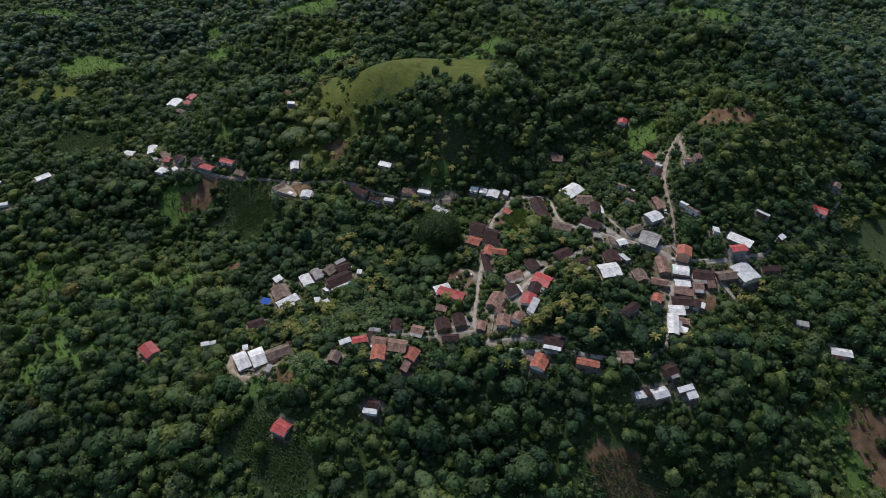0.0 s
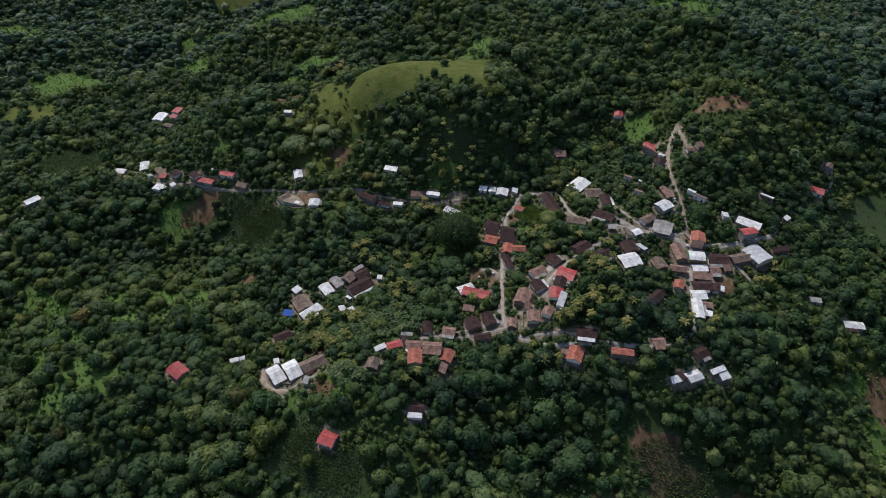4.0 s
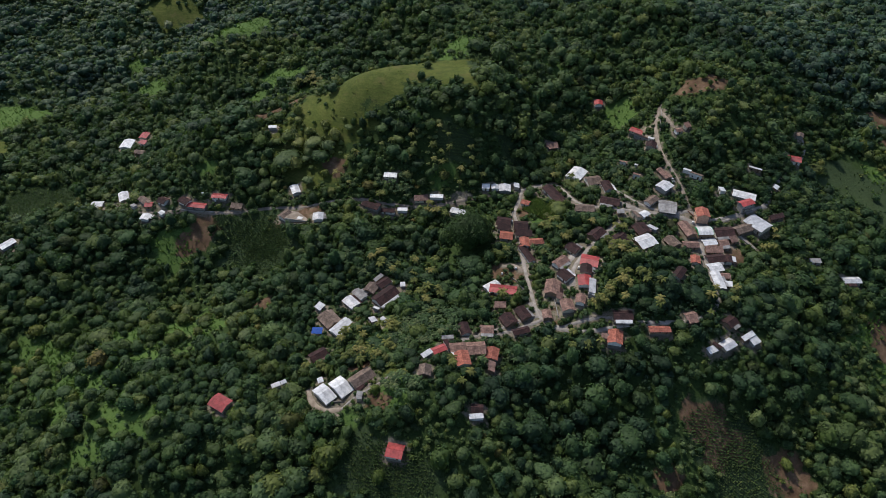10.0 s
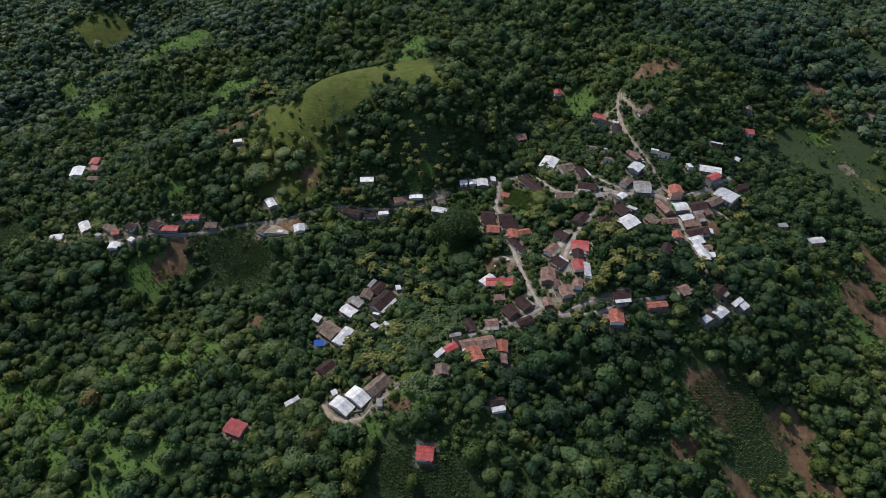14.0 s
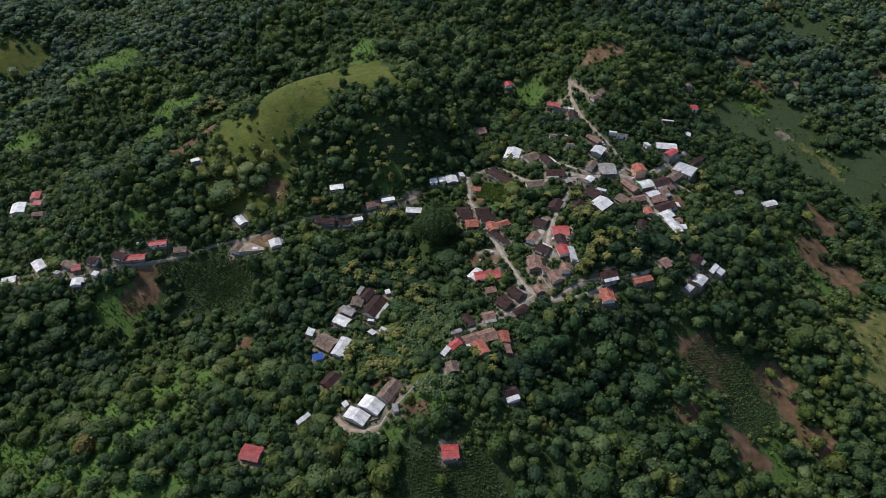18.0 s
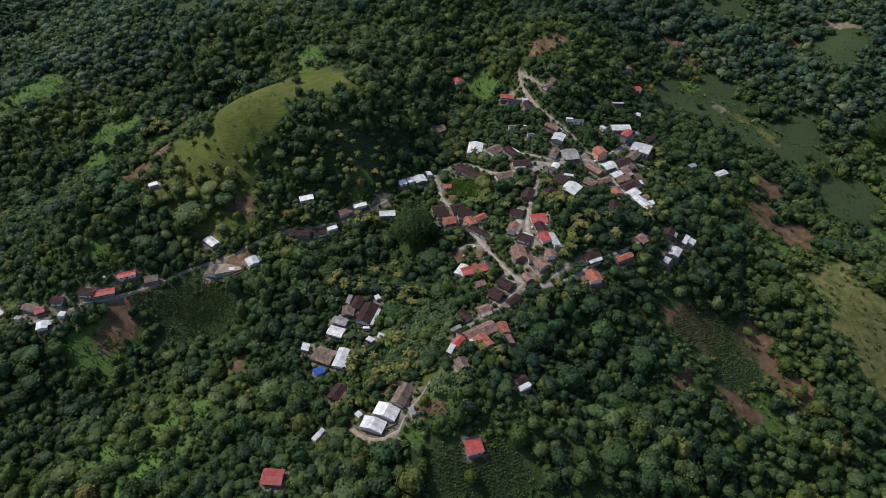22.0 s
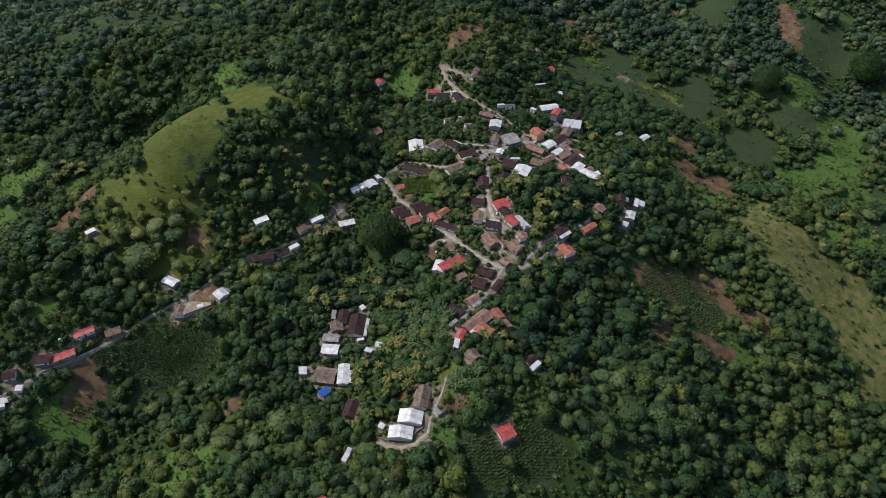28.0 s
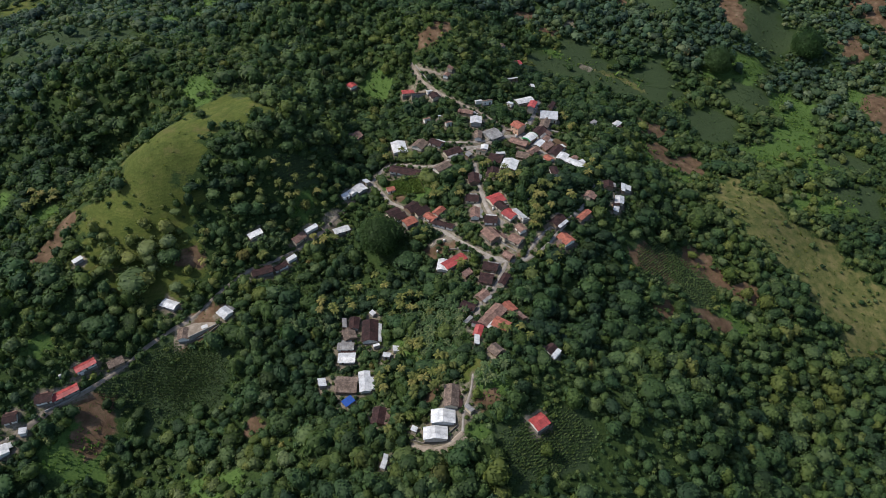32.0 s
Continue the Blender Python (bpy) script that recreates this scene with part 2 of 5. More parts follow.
ROOFS = {
    "W": roof_material("zinc_roof", 0.42, 0.5, ((0.44, 0.45, 0.455), (0.62, 0.64, 0.65), (0.74, 0.755, 0.76)), 0.3, 0.05, (0.25, 0.22, 0.19), 0.55),
    "G": roof_material("weathered_zinc_roof", 0.6, 0.4, ((0.16, 0.155, 0.15), (0.25, 0.25, 0.245), (0.33, 0.33, 0.325)), 0.3, 0.05, (0.15, 0.10, 0.07), 0.6),
    "R": roof_material("red_painted_roof", 0.5, 0.4, ((0.27, 0.04, 0.038), (0.37, 0.056, 0.053), (0.43, 0.085, 0.078)), 0.3, 0.05, (0.25, 0.05, 0.045), 0.4),
    "O": roof_material("orange_tile_roof", 0.75, 0.25, ((0.26, 0.085, 0.058), (0.35, 0.12, 0.082), (0.42, 0.165, 0.118)), 0.28, 0.08, (0.20, 0.08, 0.05), 0.5),
    "P": roof_material("old_clay_tile_roof", 0.85, 0.2, ((0.16, 0.1, 0.082), (0.26, 0.16, 0.128), (0.36, 0.23, 0.185)), 0.28, 0.09, (0.075, 0.06, 0.05), 0.7),
    "B": roof_material("brown_clay_tile_roof", 0.85, 0.2, ((0.12, 0.09, 0.072), (0.19, 0.142, 0.115), (0.27, 0.21, 0.17)), 0.28, 0.09, (0.07, 0.058, 0.048), 0.7),
    "D": roof_material("dark_tile_roof", 0.8, 0.25, ((0.022, 0.011, 0.011), (0.046, 0.021, 0.020), (0.08, 0.038, 0.034)), 0.28, 0.08, (0.03, 0.027, 0.024), 0.6),
    "U": plain_material("blue_tarpaulin", 0.75, 0.15, (0.015, 0.05, 0.2), (0.025, 0.08, 0.32), (0.03, 0.1, 0.38), scale=0.7),
}
ROOFS["A"] = ROOFS["H"] = ROOFS["W"]
WALLS = [
    plain_material("white_plaster", 0.85, 0.2, (0.5, 0.475, 0.44), (0.72, 0.695, 0.65), (0.8, 0.775, 0.73), scale=0.8),
    plain_material("cream_plaster", 0.85, 0.2, (0.36, 0.31, 0.23), (0.52, 0.46, 0.36), (0.6, 0.54, 0.43), scale=0.8),
    plain_material("adobe_wall", 0.95, 0.1, (0.15, 0.10, 0.07), (0.24, 0.17, 0.12), (0.3, 0.22, 0.16), scale=0.9),
    plain_material("block_wall", 0.9, 0.15, (0.2, 0.19, 0.18), (0.3, 0.29, 0.275), (0.36, 0.35, 0.335), scale=0.9),
    plain_material("orange_plaster", 0.85, 0.2, (0.44, 0.26, 0.17), (0.57, 0.36, 0.25), (0.64, 0.44, 0.32), scale=0.8),
    plain_material("green_plaster", 0.85, 0.2, (0.16, 0.3, 0.2), (0.25, 0.42, 0.29), (0.3, 0.46, 0.33), scale=0.8),
]
WOOD = plain_material("dark_wood", 0.7, 0.3, (0.06, 0.035, 0.02), (0.13, 0.08, 0.05), scale=2.5)
STONE = plain_material("stone_plinth", 0.95, 0.1, (0.13, 0.12, 0.105), (0.24, 0.225, 0.2), scale=0.9)
TRIM = plain_material("pale_metal_trim", 0.5, 0.4, (0.35, 0.35, 0.35), (0.5, 0.5, 0.5), scale=1.5)
GREEN_PAINT = plain_material("green_paint", 0.5, 0.4, (0.02, 0.25, 0.08), (0.03, 0.36, 0.12), scale=1.5)
GLASS = glass_material()


# ---- the land: a long spur with hills behind it and valleys on both sides ----
LAND = []


def rise(x, y, height, radius):
    LAND.append((x, y, height, radius))


rise(0, 200, 56.0, 240)
rise(270, -280, -48.1, 150)
rise(420, 20, -33.2, 150)
rise(420, 320, 27.2, 150)
rise(345, -205, -38.3, 150)
rise(48, 344, 7.5, 95)
rise(-48, -280, -24.2, 95)
rise(144, 296, 23.3, 95)
rise(-192, 344, 20.8, 95)
rise(-480, -88, -21.0, 95)
rise(-240, -280, -24.3, 95)
rise(-288, 104, -13.6, 95)
rise(144, -184, -33.4, 95)
rise(-432, 296, 13.0, 95)
rise(-240, -232, -33.4, 95)
rise(0, -280, -26.1, 95)
rise(48, -136, 15.4, 95)
rise(288, 104, -13.9, 95)
rise(30, 200, -10.2, 60)
rise(-180, 170, -5.0, 60)
rise(240, 350, 11.9, 60)
rise(-270, 200, -2.5, 60)
rise(210, 230, -7.1, 60)
rise(180, 110, 2.6, 60)
rise(270, -10, -13.0, 60)
rise(-120, -40, -16.2, 60)
rise(-210, -100, -17.8, 60)
rise(-30, 20, -13.9, 60)
rise(60, 80, -7.3, 60)
rise(-420, -100, -18.0, 60)
rise(-140, 180, -6.1, 40)
rise(-100, 140, 11.1, 40)
rise(-120, 180, -25.4, 40)
rise(-60, 180, 8.9, 40)
rise(60, 160, -14.7, 40)
rise(-80, 220, 6.4, 40)
rise(-160, 120, -5.0, 40)
rise(60, -140, 4.4, 40)
rise(160, 0, 11.4, 40)
rise(80, -20, 4.9, 40)
rise(20, -20, -5.0, 40)
rise(-40, 40, -9.5, 40)
rise(-100, -20, 8.4, 40)
rise(120, 160, 13.0, 40)
rise(80, -80, -7.0, 40)
rise(-40, 260, -8.9, 40)
rise(-140, 40, -3.1, 40)
rise(100, 0, 10.1, 40)
rise(-80, 120, 7.0, 40)
rise(20, 100, -9.5, 40)
rise(40, 140, -13.6, 40)
rise(-80, -20, -1.7, 40)
rise(140, 20, -2.7, 40)
rise(200, 160, -11.1, 40)
rise(-40, 100, 30.4, 40)
rise(0, 80, -11.9, 40)
rise(-60, 200, -0.1, 40)
rise(0, -100, 16.0, 40)
rise(-80, -140, 11.4, 40)
rise(-20, -80, -6.8, 40)
rise(-200, 60, 9.9, 40)
rise(-120, 200, -8.7, 40)
rise(-200, 80, 15.7, 40)
rise(180, -60, -10.9, 40)
rise(-160, -60, -12.2, 40)
rise(-200, 20, 8.4, 40)
rise(-260, 0, -6.2, 40)
rise(80, -100, -4.5, 40)
rise(20, 40, 3.1, 40)
rise(-120, 100, 20.6, 40)
rise(-160, -100, 9.9, 40)
rise(100, 120, 2.4, 40)
rise(-20, 140, 6.3, 40)
rise(100, 180, 10.7, 40)
rise(240, 20, -3.9, 40)
rise(-410, 180, -6.4, 70)
rise(-95, 250, 5.4, 70)
rise(-300, 200, 19.2, 45)
rise(-130, -170, 11.9, 70)
rise(-60, 120, -10.5, 45)
rise(-380, 380, -19.7, 45)
rise(420, 120, 9.6, 110)
rise(-200, 220, -10.4, 45)
rise(280, -20, 10.8, 45)
rise(-200, 100, -6.7, 45)
rise(80, -160, 8.0, 45)
rise(-140, 260, 3.3, 45)
rise(-375, 75, -6.0, 70)
rise(280, -100, -7.3, 45)
rise(-80, -100, -3.4, 45)
rise(60, 280, 13.9, 45)
rise(-480, 300, -32.7, 110)
rise(-400, 140, -20.2, 45)
rise(-360, 220, -14.6, 45)
rise(-120, 220, 13.5, 45)
rise(-160, 320, 8.3, 45)
rise(-160, 40, 4.1, 45)
rise(240, 240, -2.5, 110)
rise(-445, 320, 27.4, 70)
rise(60, 220, -5.2, 45)
rise(-200, 160, 6.5, 45)
rise(120, 200, 5.8, 45)
rise(120, -80, 3.5, 45)
rise(-240, 120, -10.4, 45)
rise(-280, 80, 3.0, 45)
rise(200, 40, -1.7, 45)
rise(-300, 0, -3.2, 45)
rise(120, 280, -6.2, 45)
rise(-140, -20, -2.5, 45)
rise(-161, 101, 6.0, 17)
rise(-184, 77, -6.0, 19)
LAND = np.array(LAND)


def height(x, y):
    """The ground's height, for arrays or single numbers."""
    x, y = np.asarray(x, float), np.asarray(y, float)
    z = np.full(np.broadcast(x, y).shape, -25.0)
    for cx, cy, h, r in LAND:
        z = z + h * np.exp(-((x - cx) ** 2 + (y - cy) ** 2) / r**2)
    z = z + 1.2 * np.sin(x * 0.051 + 1.3 * np.sin(y * 0.043)) * np.sin(y * 0.057 + 0.7) * 0.5
    out = np.clip((np.hypot((x + 20) / 1.25, y - 20) - 250) / 130, 0, 1)
    z = z + out * 6.0 * (np.sin(x * 0.043 + 1.6 * np.sin(y * 0.019)) * np.cos(y * 0.036 + 1.1 * np.sin(x * 0.023)) + 0.5 * np.sin(x * 0.017 - y * 0.03))
    far = np.clip((np.hypot(x, y - 100) - 520) / 1500, 0, 1)
    return z + far * (60 + 90 * np.sin(x * 0.0031 + 1) * np.cos(y * 0.0027))


PATCHES, ROADS, HOUSES = [], [], []


def patch(x, y, a, b, turn, cover, trees):
    """A clearing: an ellipse of grass, lush weeds, crops or bare soil, with the share of trees left in it."""
    PATCHES.append((x, y, a, b, radians(turn), cover, trees))


def road(width, shade, surface, *line):
    """A road's middle line, rounded off; over a shaded one trees reach out."""
    pts = np.array(line, float)
    for _ in range(2):
        q, r = 0.75 * pts[:-1] + 0.25 * pts[1:], 0.25 * pts[:-1] + 0.75 * pts[1:]
        pts = np.concatenate([pts[:1], np.stack([q, r], 1).reshape(-1, 2), pts[-1:]])
    ROADS.append((width, pts, shade, surface))


def plot(x, y, length, width, turn, roof, wall=2.7):
    """A house to be: its roof's plan, the way of its ridge, its roofing and its wall's height."""
    HOUSES.append((x, y, length, width, radians(turn), roof, wall))


patch(-112, 103, 19, 19, 0, "grass", 0.00)
patch(-89, 122, 23, 17, 15, "grass", 0.01)
patch(-50, 120, 17, 13, 0, "grass", 0.02)
patch(-104, 107, 24, 20, 0, "grass", 0.01)
patch(-181, 134, 9, 9, 0, "lush", 0.08)
patch(-164, 98, 9, 6, 10, "soil", 0.0)
patch(-60, 140, 22, 14, -25, "grass", 0.02)
patch(-67, 171, 11, 21, -8, "lush", 0.03)
patch(-118, 72, 26, 16, 10, "grass", 0.26)
patch(-127, 47, 26, 18, 0, "grass", 0.26)
patch(-108, 46, 9, 5, 0, "soil", 0.05)
patch(-219, 162, 20, 13, 12, "lush", 0.04)
patch(-297, 216, 38, 22, 44, "lush", 0.07)
patch(-362, 204, 12, 13, 11, "grass", 0.10)
patch(59, 172, 10, 13, -23, "lush", 0.10)
patch(-188, -31, 14, 11, 15, "lush", 0.02)
patch(-136, -14, 23, 19, 0, "crop", 0.02)
patch(-175, -18, 8, 11, 14, "soil", 0.10)
patch(149, -59, 22, 14, 21, "crop", 0.00)
patch(138, -58, 10, 8, 21, "soil", 0.00)
patch(184, -61, 10, 13, 15, "soil", 0.15)
patch(8, -140, 22, 12, 13, "crop", 0.02)
patch(214, 171, 17, 14, 20, "crop", 0.02)
patch(260, 187, 18, 16, -20, "crop", 0.04)
patch(262, 142, 27, 19, -25, "crop", 0.04)
patch(236, 183, 17, 6, -52, "lush", 0.02)
patch(252, 160, 3, 6, 20, "yard", 0.02)
patch(268, 146, 15, 1.8, -40, "pasture", 0.0)
patch(281, 128, 13, 1.8, -70, "pasture", 0.0)
patch(250, 216, 9, 5, -10, "soil", 0.15)
patch(281, 222, 6, 4, 0, "yard", 0.1)
patch(350, 245, 10, 6, -20, "soil", 0.3)
patch(391, 230, 20, 25, -30, "crop", 0.03)
patch(405, 256, 15, 4, -40, "yard", 0.05)
patch(310, 295, 25, 15, -5, "crop", 0.08)
patch(27, 54, 13, 9, -38, "lush", 0.00)
patch(28, 52, 15, 12, -50, "lush", 0.00)
patch(108, 169, 19, 7, 24, "soil", 0.25)
patch(-24, 51, 7, 4, 20, "yard", 0.1)
patch(-38, 60, 9, 5, 25, "lush", 0.3)
patch(25, 71, 6, 3, 40, "yard", 0.1)
patch(-35, 76, 15, 7, 15, "crop", 0.3)
patch(0, 95, 12, 6, 15, "crop", 0.35)
patch(-4, -108, 8, 8, 7, "lush", 0.03)
patch(-405, 267, 26, 22, 15, "grass", 0.04)
patch(241, 244, 10, 7, 19, "soil", 0.30)
patch(452, 192, 9, 30, -28, "soil", 0.02)
patch(436, 166, 8, 18, -16, "soil", 0.03)
patch(461, 150, 24, 36, -20, "crop", 0.05)
patch(396, 119, 29, 14, -19, "lush", 0.20)
patch(318, 65, 23, 24, -15, "crop", 0.02)
patch(377, 83, 19, 18, -20, "crop", 0.05)
patch(408, 56, 18, 28, -24, "lush", 0.12)
patch(383, 30, 18, 19, -22, "lush", 0.10)
patch(352, 4, 40, 17, -22, "lush", 0.15)
patch(464, 35, 9, 21, -34, "lush", 0.00)
patch(468, 17, 13, 28, -37, "soil", 0.05)
patch(519, 90, 13, 23, -32, "soil", 0.30)
patch(591, 128, 23, 43, -30, "soil", 0.30)
patch(399, -11, 17, 15, -27, "crop", 0.10)
patch(253, 29, 21, 11, -6, "soil", 0.20)
patch(253, 71, 15, 11, 2, "soil", 0.20)
patch(312, 132, 20, 19, -14, "crop", 0.06)
patch(262, -22, 20, 26, -19, "pasture", 0.19)
patch(264, -42, 22, 29, -18, "pasture", 0.19)
patch(269, -61, 25, 30, -15, "pasture", 0.19)
patch(278, -81, 30, 27, -15, "pasture", 0.19)
patch(282, -113, 36, 30, -16, "pasture", 0.19)
patch(270, -139, 26, 20, -17, "pasture", 0.19)
patch(361, -49, 23, 19, -23, "crop", 0.10)
patch(310, -31, 14, 11, -23, "lush", 0.30)
patch(165, -72, 17, 22, -8, "crop", 0.00)
patch(148, -59, 13, 13, 0, "soil", 0.05)
patch(187, -59, 7, 9, -14, "soil", 0.10)
patch(190, -70, 7, 9, -18, "soil", 0.15)
patch(200, -87, 11, 8, -20, "soil", 0.15)
patch(159, -99, 11, 8, -10, "soil", 0.20)
patch(128, -89, 8, 5, -10, "soil", 0.20)
patch(179, -101, 9, 14, -15, "lush", 0.25)
patch(-137, 306, 56, 22, -10, "crop", 0.12)
patch(-73, 238, 32, 12, -19, "crop", 0.3)
patch(-43, 343, 23, 37, -46, "lush", 0.30)
patch(-176, 524, 27, 28, -39, "grass", 0.20)
patch(1, 194, 12, 10, 2, "lush", 0.20)
patch(-35, 167, 21, 23, 13, "crop", 0.20)
patch(-155, 63, 16, 5, -20, "grass", 0.26)
patch(-138, 43, 18, 5, -22, "grass", 0.26)
patch(-113, 51, 10, 6, -19, "grass", 0.26)
patch(-141, 66, 19, 8, -23, "grass", 0.26)
patch(-125, 32, 13, 4, -24, "grass", 0.26)
patch(-135, -13, 18, 12, -29, "crop", 0.02)
patch(-124, -21, 16, 17, 0, "crop", 0.04)
patch(-159, -11, 12, 8, -20, "crop", 0.25)
patch(-190, 19, 7, 4, -16, "lush", 0.25)
patch(-525, 95, 24, 14, 31, "lush", 0.10)
patch(-420, 62, 30, 22, 34, "lush", 0.08)
patch(-396, 11, 20, 15, 27, "grass", 0.12)
patch(-441, 8, 12, 10, 22, "grass", 0.10)
patch(-322, 206, 22, 11, 40, "grass", 0.1)
patch(-224, 139, 12, 10, 30, "lush", 0.15)
patch(-338, 139, 17, 11, 28, "lush", 0.20)
patch(-306, -22, 24, 18, 39, "crop", 0.05)
patch(217, 43, 15, 12, 41, "lush", 0.35)
patch(233, 45, 7, 14, 39, "soil", 0.20)
patch(-557, 89, 23, 17, 32, "lush", 0.30)
patch(50, 304, 17, 37, 60, "lush", 0.10)
patch(-212, 116, 9, 13, 20, "lush", 0.2)
patch(-134, 84, 29, 17, -7, "grass", 0.26)
patch(-178, 84, 7, 16, -22, "soil", 0.02)
patch(-173, -124, 51, 37, -4, "lush", 0.72)
patch(-215, -125, 22, 14, 4, "lush", 0.30)
patch(-176, -146, 23, 10, 1, "lush", 0.35)
patch(-123, -155, 26, 6, 2, "lush", 0.35)
patch(-136, -88, 18, 20, 7, "lush", 0.40)
patch(-140, -172, 22, 7, 5, "lush", 0.40)
patch(240, 46, 9, 7, 25, "soil", 0.10)
patch(236, 16, 6, 12, 26, "lush", 0.20)
patch(-186, -34, 13, 11, 15, "lush", 0.03)
patch(-208, -125, 17, 16, -3, "lush", 0.40)
patch(-149, -101, 12, 13, -1, "lush", 0.40)
patch(-105, -148, 12, 5, -4, "lush", 0.40)
patch(-179, -27, 10, 5, 9, "soil", 0.05)
patch(-106, -58, 4, 4, -8, "soil", 0.00)
patch(-387, 186, 13, 16, 6, "lush", 0.20)
patch(-378, 144, 13, 11, 7, "lush", 0.25)
patch(-115, 6, 17, 7, 7, "soil", 0.00)
patch(20, 50, 5, 10, 0, "soil", 0.00)
patch(21, -4, 6, 5, 0, "soil", 0.20)
patch(183, -61, 10, 7, 22, "soil", 0.10)
patch(-227, -119, 10, 8, 20, "lush", 0.40)
patch(224, 48, 12, 14, 33, "lush", 0.30)
patch(30, -3, 6, 4, -33, "soil", 0.00)
patch(-5, -54, 14, 17, 9, "lush", 0.10)
patch(-23, -58, 7, 8, -36, "lush", 0.30)
patch(518, 186, 12, 12, -15, "lush", 0.00)
patch(466, 155, 27, 34, -17, "crop", 0.02)
patch(390, 115, 33, 18, -17, "lush", 0.06)
patch(374, 84, 24, 12, -18, "crop", 0.03)
patch(318, 66, 24, 22, -13, "crop", 0.03)
patch(398, 53, 14, 32, -21, "lush", 0.06)
patch(352, 18, 34, 17, -18, "lush", 0.10)
patch(466, 36, 7, 15, -32, "grass", 0.02)
patch(528, 95, 8, 17, -29, "soil", 0.10)
patch(246, 163, 40, 20, -14, "crop", 0.14)
patch(290, 116, 34, 15, -24, "crop", 0.06)
patch(251, 166, 23, 4, -6, "lush", 0.05)
patch(267, 140, 13, 5, -1, "lush", 0.05)
patch(282, 127, 13, 4, -3, "lush", 0.05)
patch(337, -46, 23, 14, -19, "lush", 0.25)
patch(20, 46, 5, 3, -38, "soil", 0.00)
patch(65, 7, 3, 8, -38, "soil", 0.00)
patch(57, -31, 5, 4, -26, "soil", 0.00)
patch(123, 53, 10, 14, -13, "soil", 0.00)
patch(139, 49, 8, 12, -12, "soil", 0.10)
patch(98, 69, 8, 4, -19, "soil", 0.00)
patch(-4, -100, 6, 8, -30, "grass", 0.00)
patch(-8, -113, 5, 3, -27, "soil", 0.00)
patch(9, -140, 26, 11, -17, "crop", 0.03)
patch(-19, -122, 6, 2, -26, "lush", 0.00)
patch(-27, -92, 3, 5, -40, "soil", 0.10)
road(2.3, 1.2, "dirt", (-269, -12), (-254, -9), (-239, -15), (-225, -18), (-205, -15), (-188, -10), (-172, -6), (-154, 1), (-145, 6), (-131, 10), (-117, 11), (-106, 17), (-95, 23), (-83, 30), (-70, 33), (-53, 38), (-41, 42), (-31, 46), (-12, 55), (4, 64), (12, 71))
road(2.6, 0.0, "paved", (12, 71), (26, 83), (34, 84), (46, 66), (55, 59), (70, 62), (84, 62), (96, 63), (108, 68), (116, 74), (125, 68))
road(2.3, 0.5, "dirt", (116, 74), (112, 82), (106, 95), (98, 106), (90, 121), (85, 141), (84, 154), (85, 161))
road(1.8, 0.0, "dirt", (85, 157), (90, 147), (97, 136))
road(2.4, 0.0, "paved", (13, 70), (14, 57), (14, 45), (21, 31), (26, 17), (32, 2), (38, -11), (44, -23), (49, -32))
road(2.4, 0.5, "paved", (49, -32), (42, -35), (35, -42), (29, -48), (21, -56), (15, -62))
road(2.5, 1.6, "paved", (49, -32), (58, -37), (68, -38), (80, -35), (99, -26), (118, -18), (128, -11), (135, -3), (137, 8), (133, 18), (129, 32), (125, 50), (122, 61), (120, 72))
road(3.2, 0.0, "paved", (77, 49), (67, 27), (62, 11), (59, -1), (62, -12))
road(2.0, 0.0, "paved", (40, 100), (51, 90), (63, 83), (73, 78), (88, 68), (102, 67), (114, 67))
road(3.4, 0.0, "paved", (71, 69), (80, 66), (91, 63), (103, 66), (114, 66), (125, 64))
road(2.4, 0.0, "paved", (142, 68), (149, 65), (156, 61))
road(2.4, 0.0, "dirt", (33, -2), (25, 2), (20, -0))
road(3.6, 0.0, "paved", (56, 6), (58, 15), (60, 21))
road(1.8, 0.0, "paved", (124, 61), (125, 47), (128, 34), (131, 25))
road(2.6, 0.0, "paved", (42, -24), (49, -30), (52, -34), (46, -38), (39, -44), (33, -49), (29, -53))
road(1.9, 0.0, "paved", (60, -38), (70, -32), (80, -28), (88, -27), (94, -25))
road(2.6, 0.0, "paved", (126, 68), (128, 55), (119, 45), (127, 47))
road(2.0, 0.0, "paved", (135, 73), (144, 81), (153, 91), (160, 97))
road(2.8, 0.0, "dirt", (-46, -111), (-41, -118), (-33, -121), (-24, -119))
road(1.5, 0.0, "paved", (-24, -119), (-20, -112), (-12, -105), (-7, -98))
road(2.2, 1.6, "paved", (123, 68), (139, 78), (151, 90), (160, 98), (162, 113), (171, 135), (187, 175), (184, 187))
road(2.6, 1.6, "dirt", (-290, -109), (-283, -99), (-283, -85), (-281, -66), (-279, -49), (-271, -31), (-264, -16), (-245, -15))
road(1.8, 1.6, "dirt", (-283, 49), (-266, 35), (-255, 26), (-237, 17), (-235, 28), (-224, 34))
plot(43.1, 94.7, 13.5, 10.2, 75, "W")
plot(55.0, 86.7, 9.6, 8.8, 33, "B")
plot(64.7, 80.6, 9.8, 6.3, 119, "D")
plot(35.0, 67.6, 20.3, 7.4, 136, "D")
plot(19.0, 55.3, 5.5, 4.7, 173, "O")
plot(55.4, 54.6, 11.6, 6.9, 15, "B")
plot(68.9, 65.3, 12.0, 7.2, 2, "D")
plot(76.5, 56.7, 4.7, 3.2, 25, "G")
plot(66.6, 32.1, 10.0, 7.2, 65, "D")
plot(79.3, 30.3, 10.1, 7.6, 56, "D")
plot(11.1, 33.6, 8.8, 7.9, 7, "D")
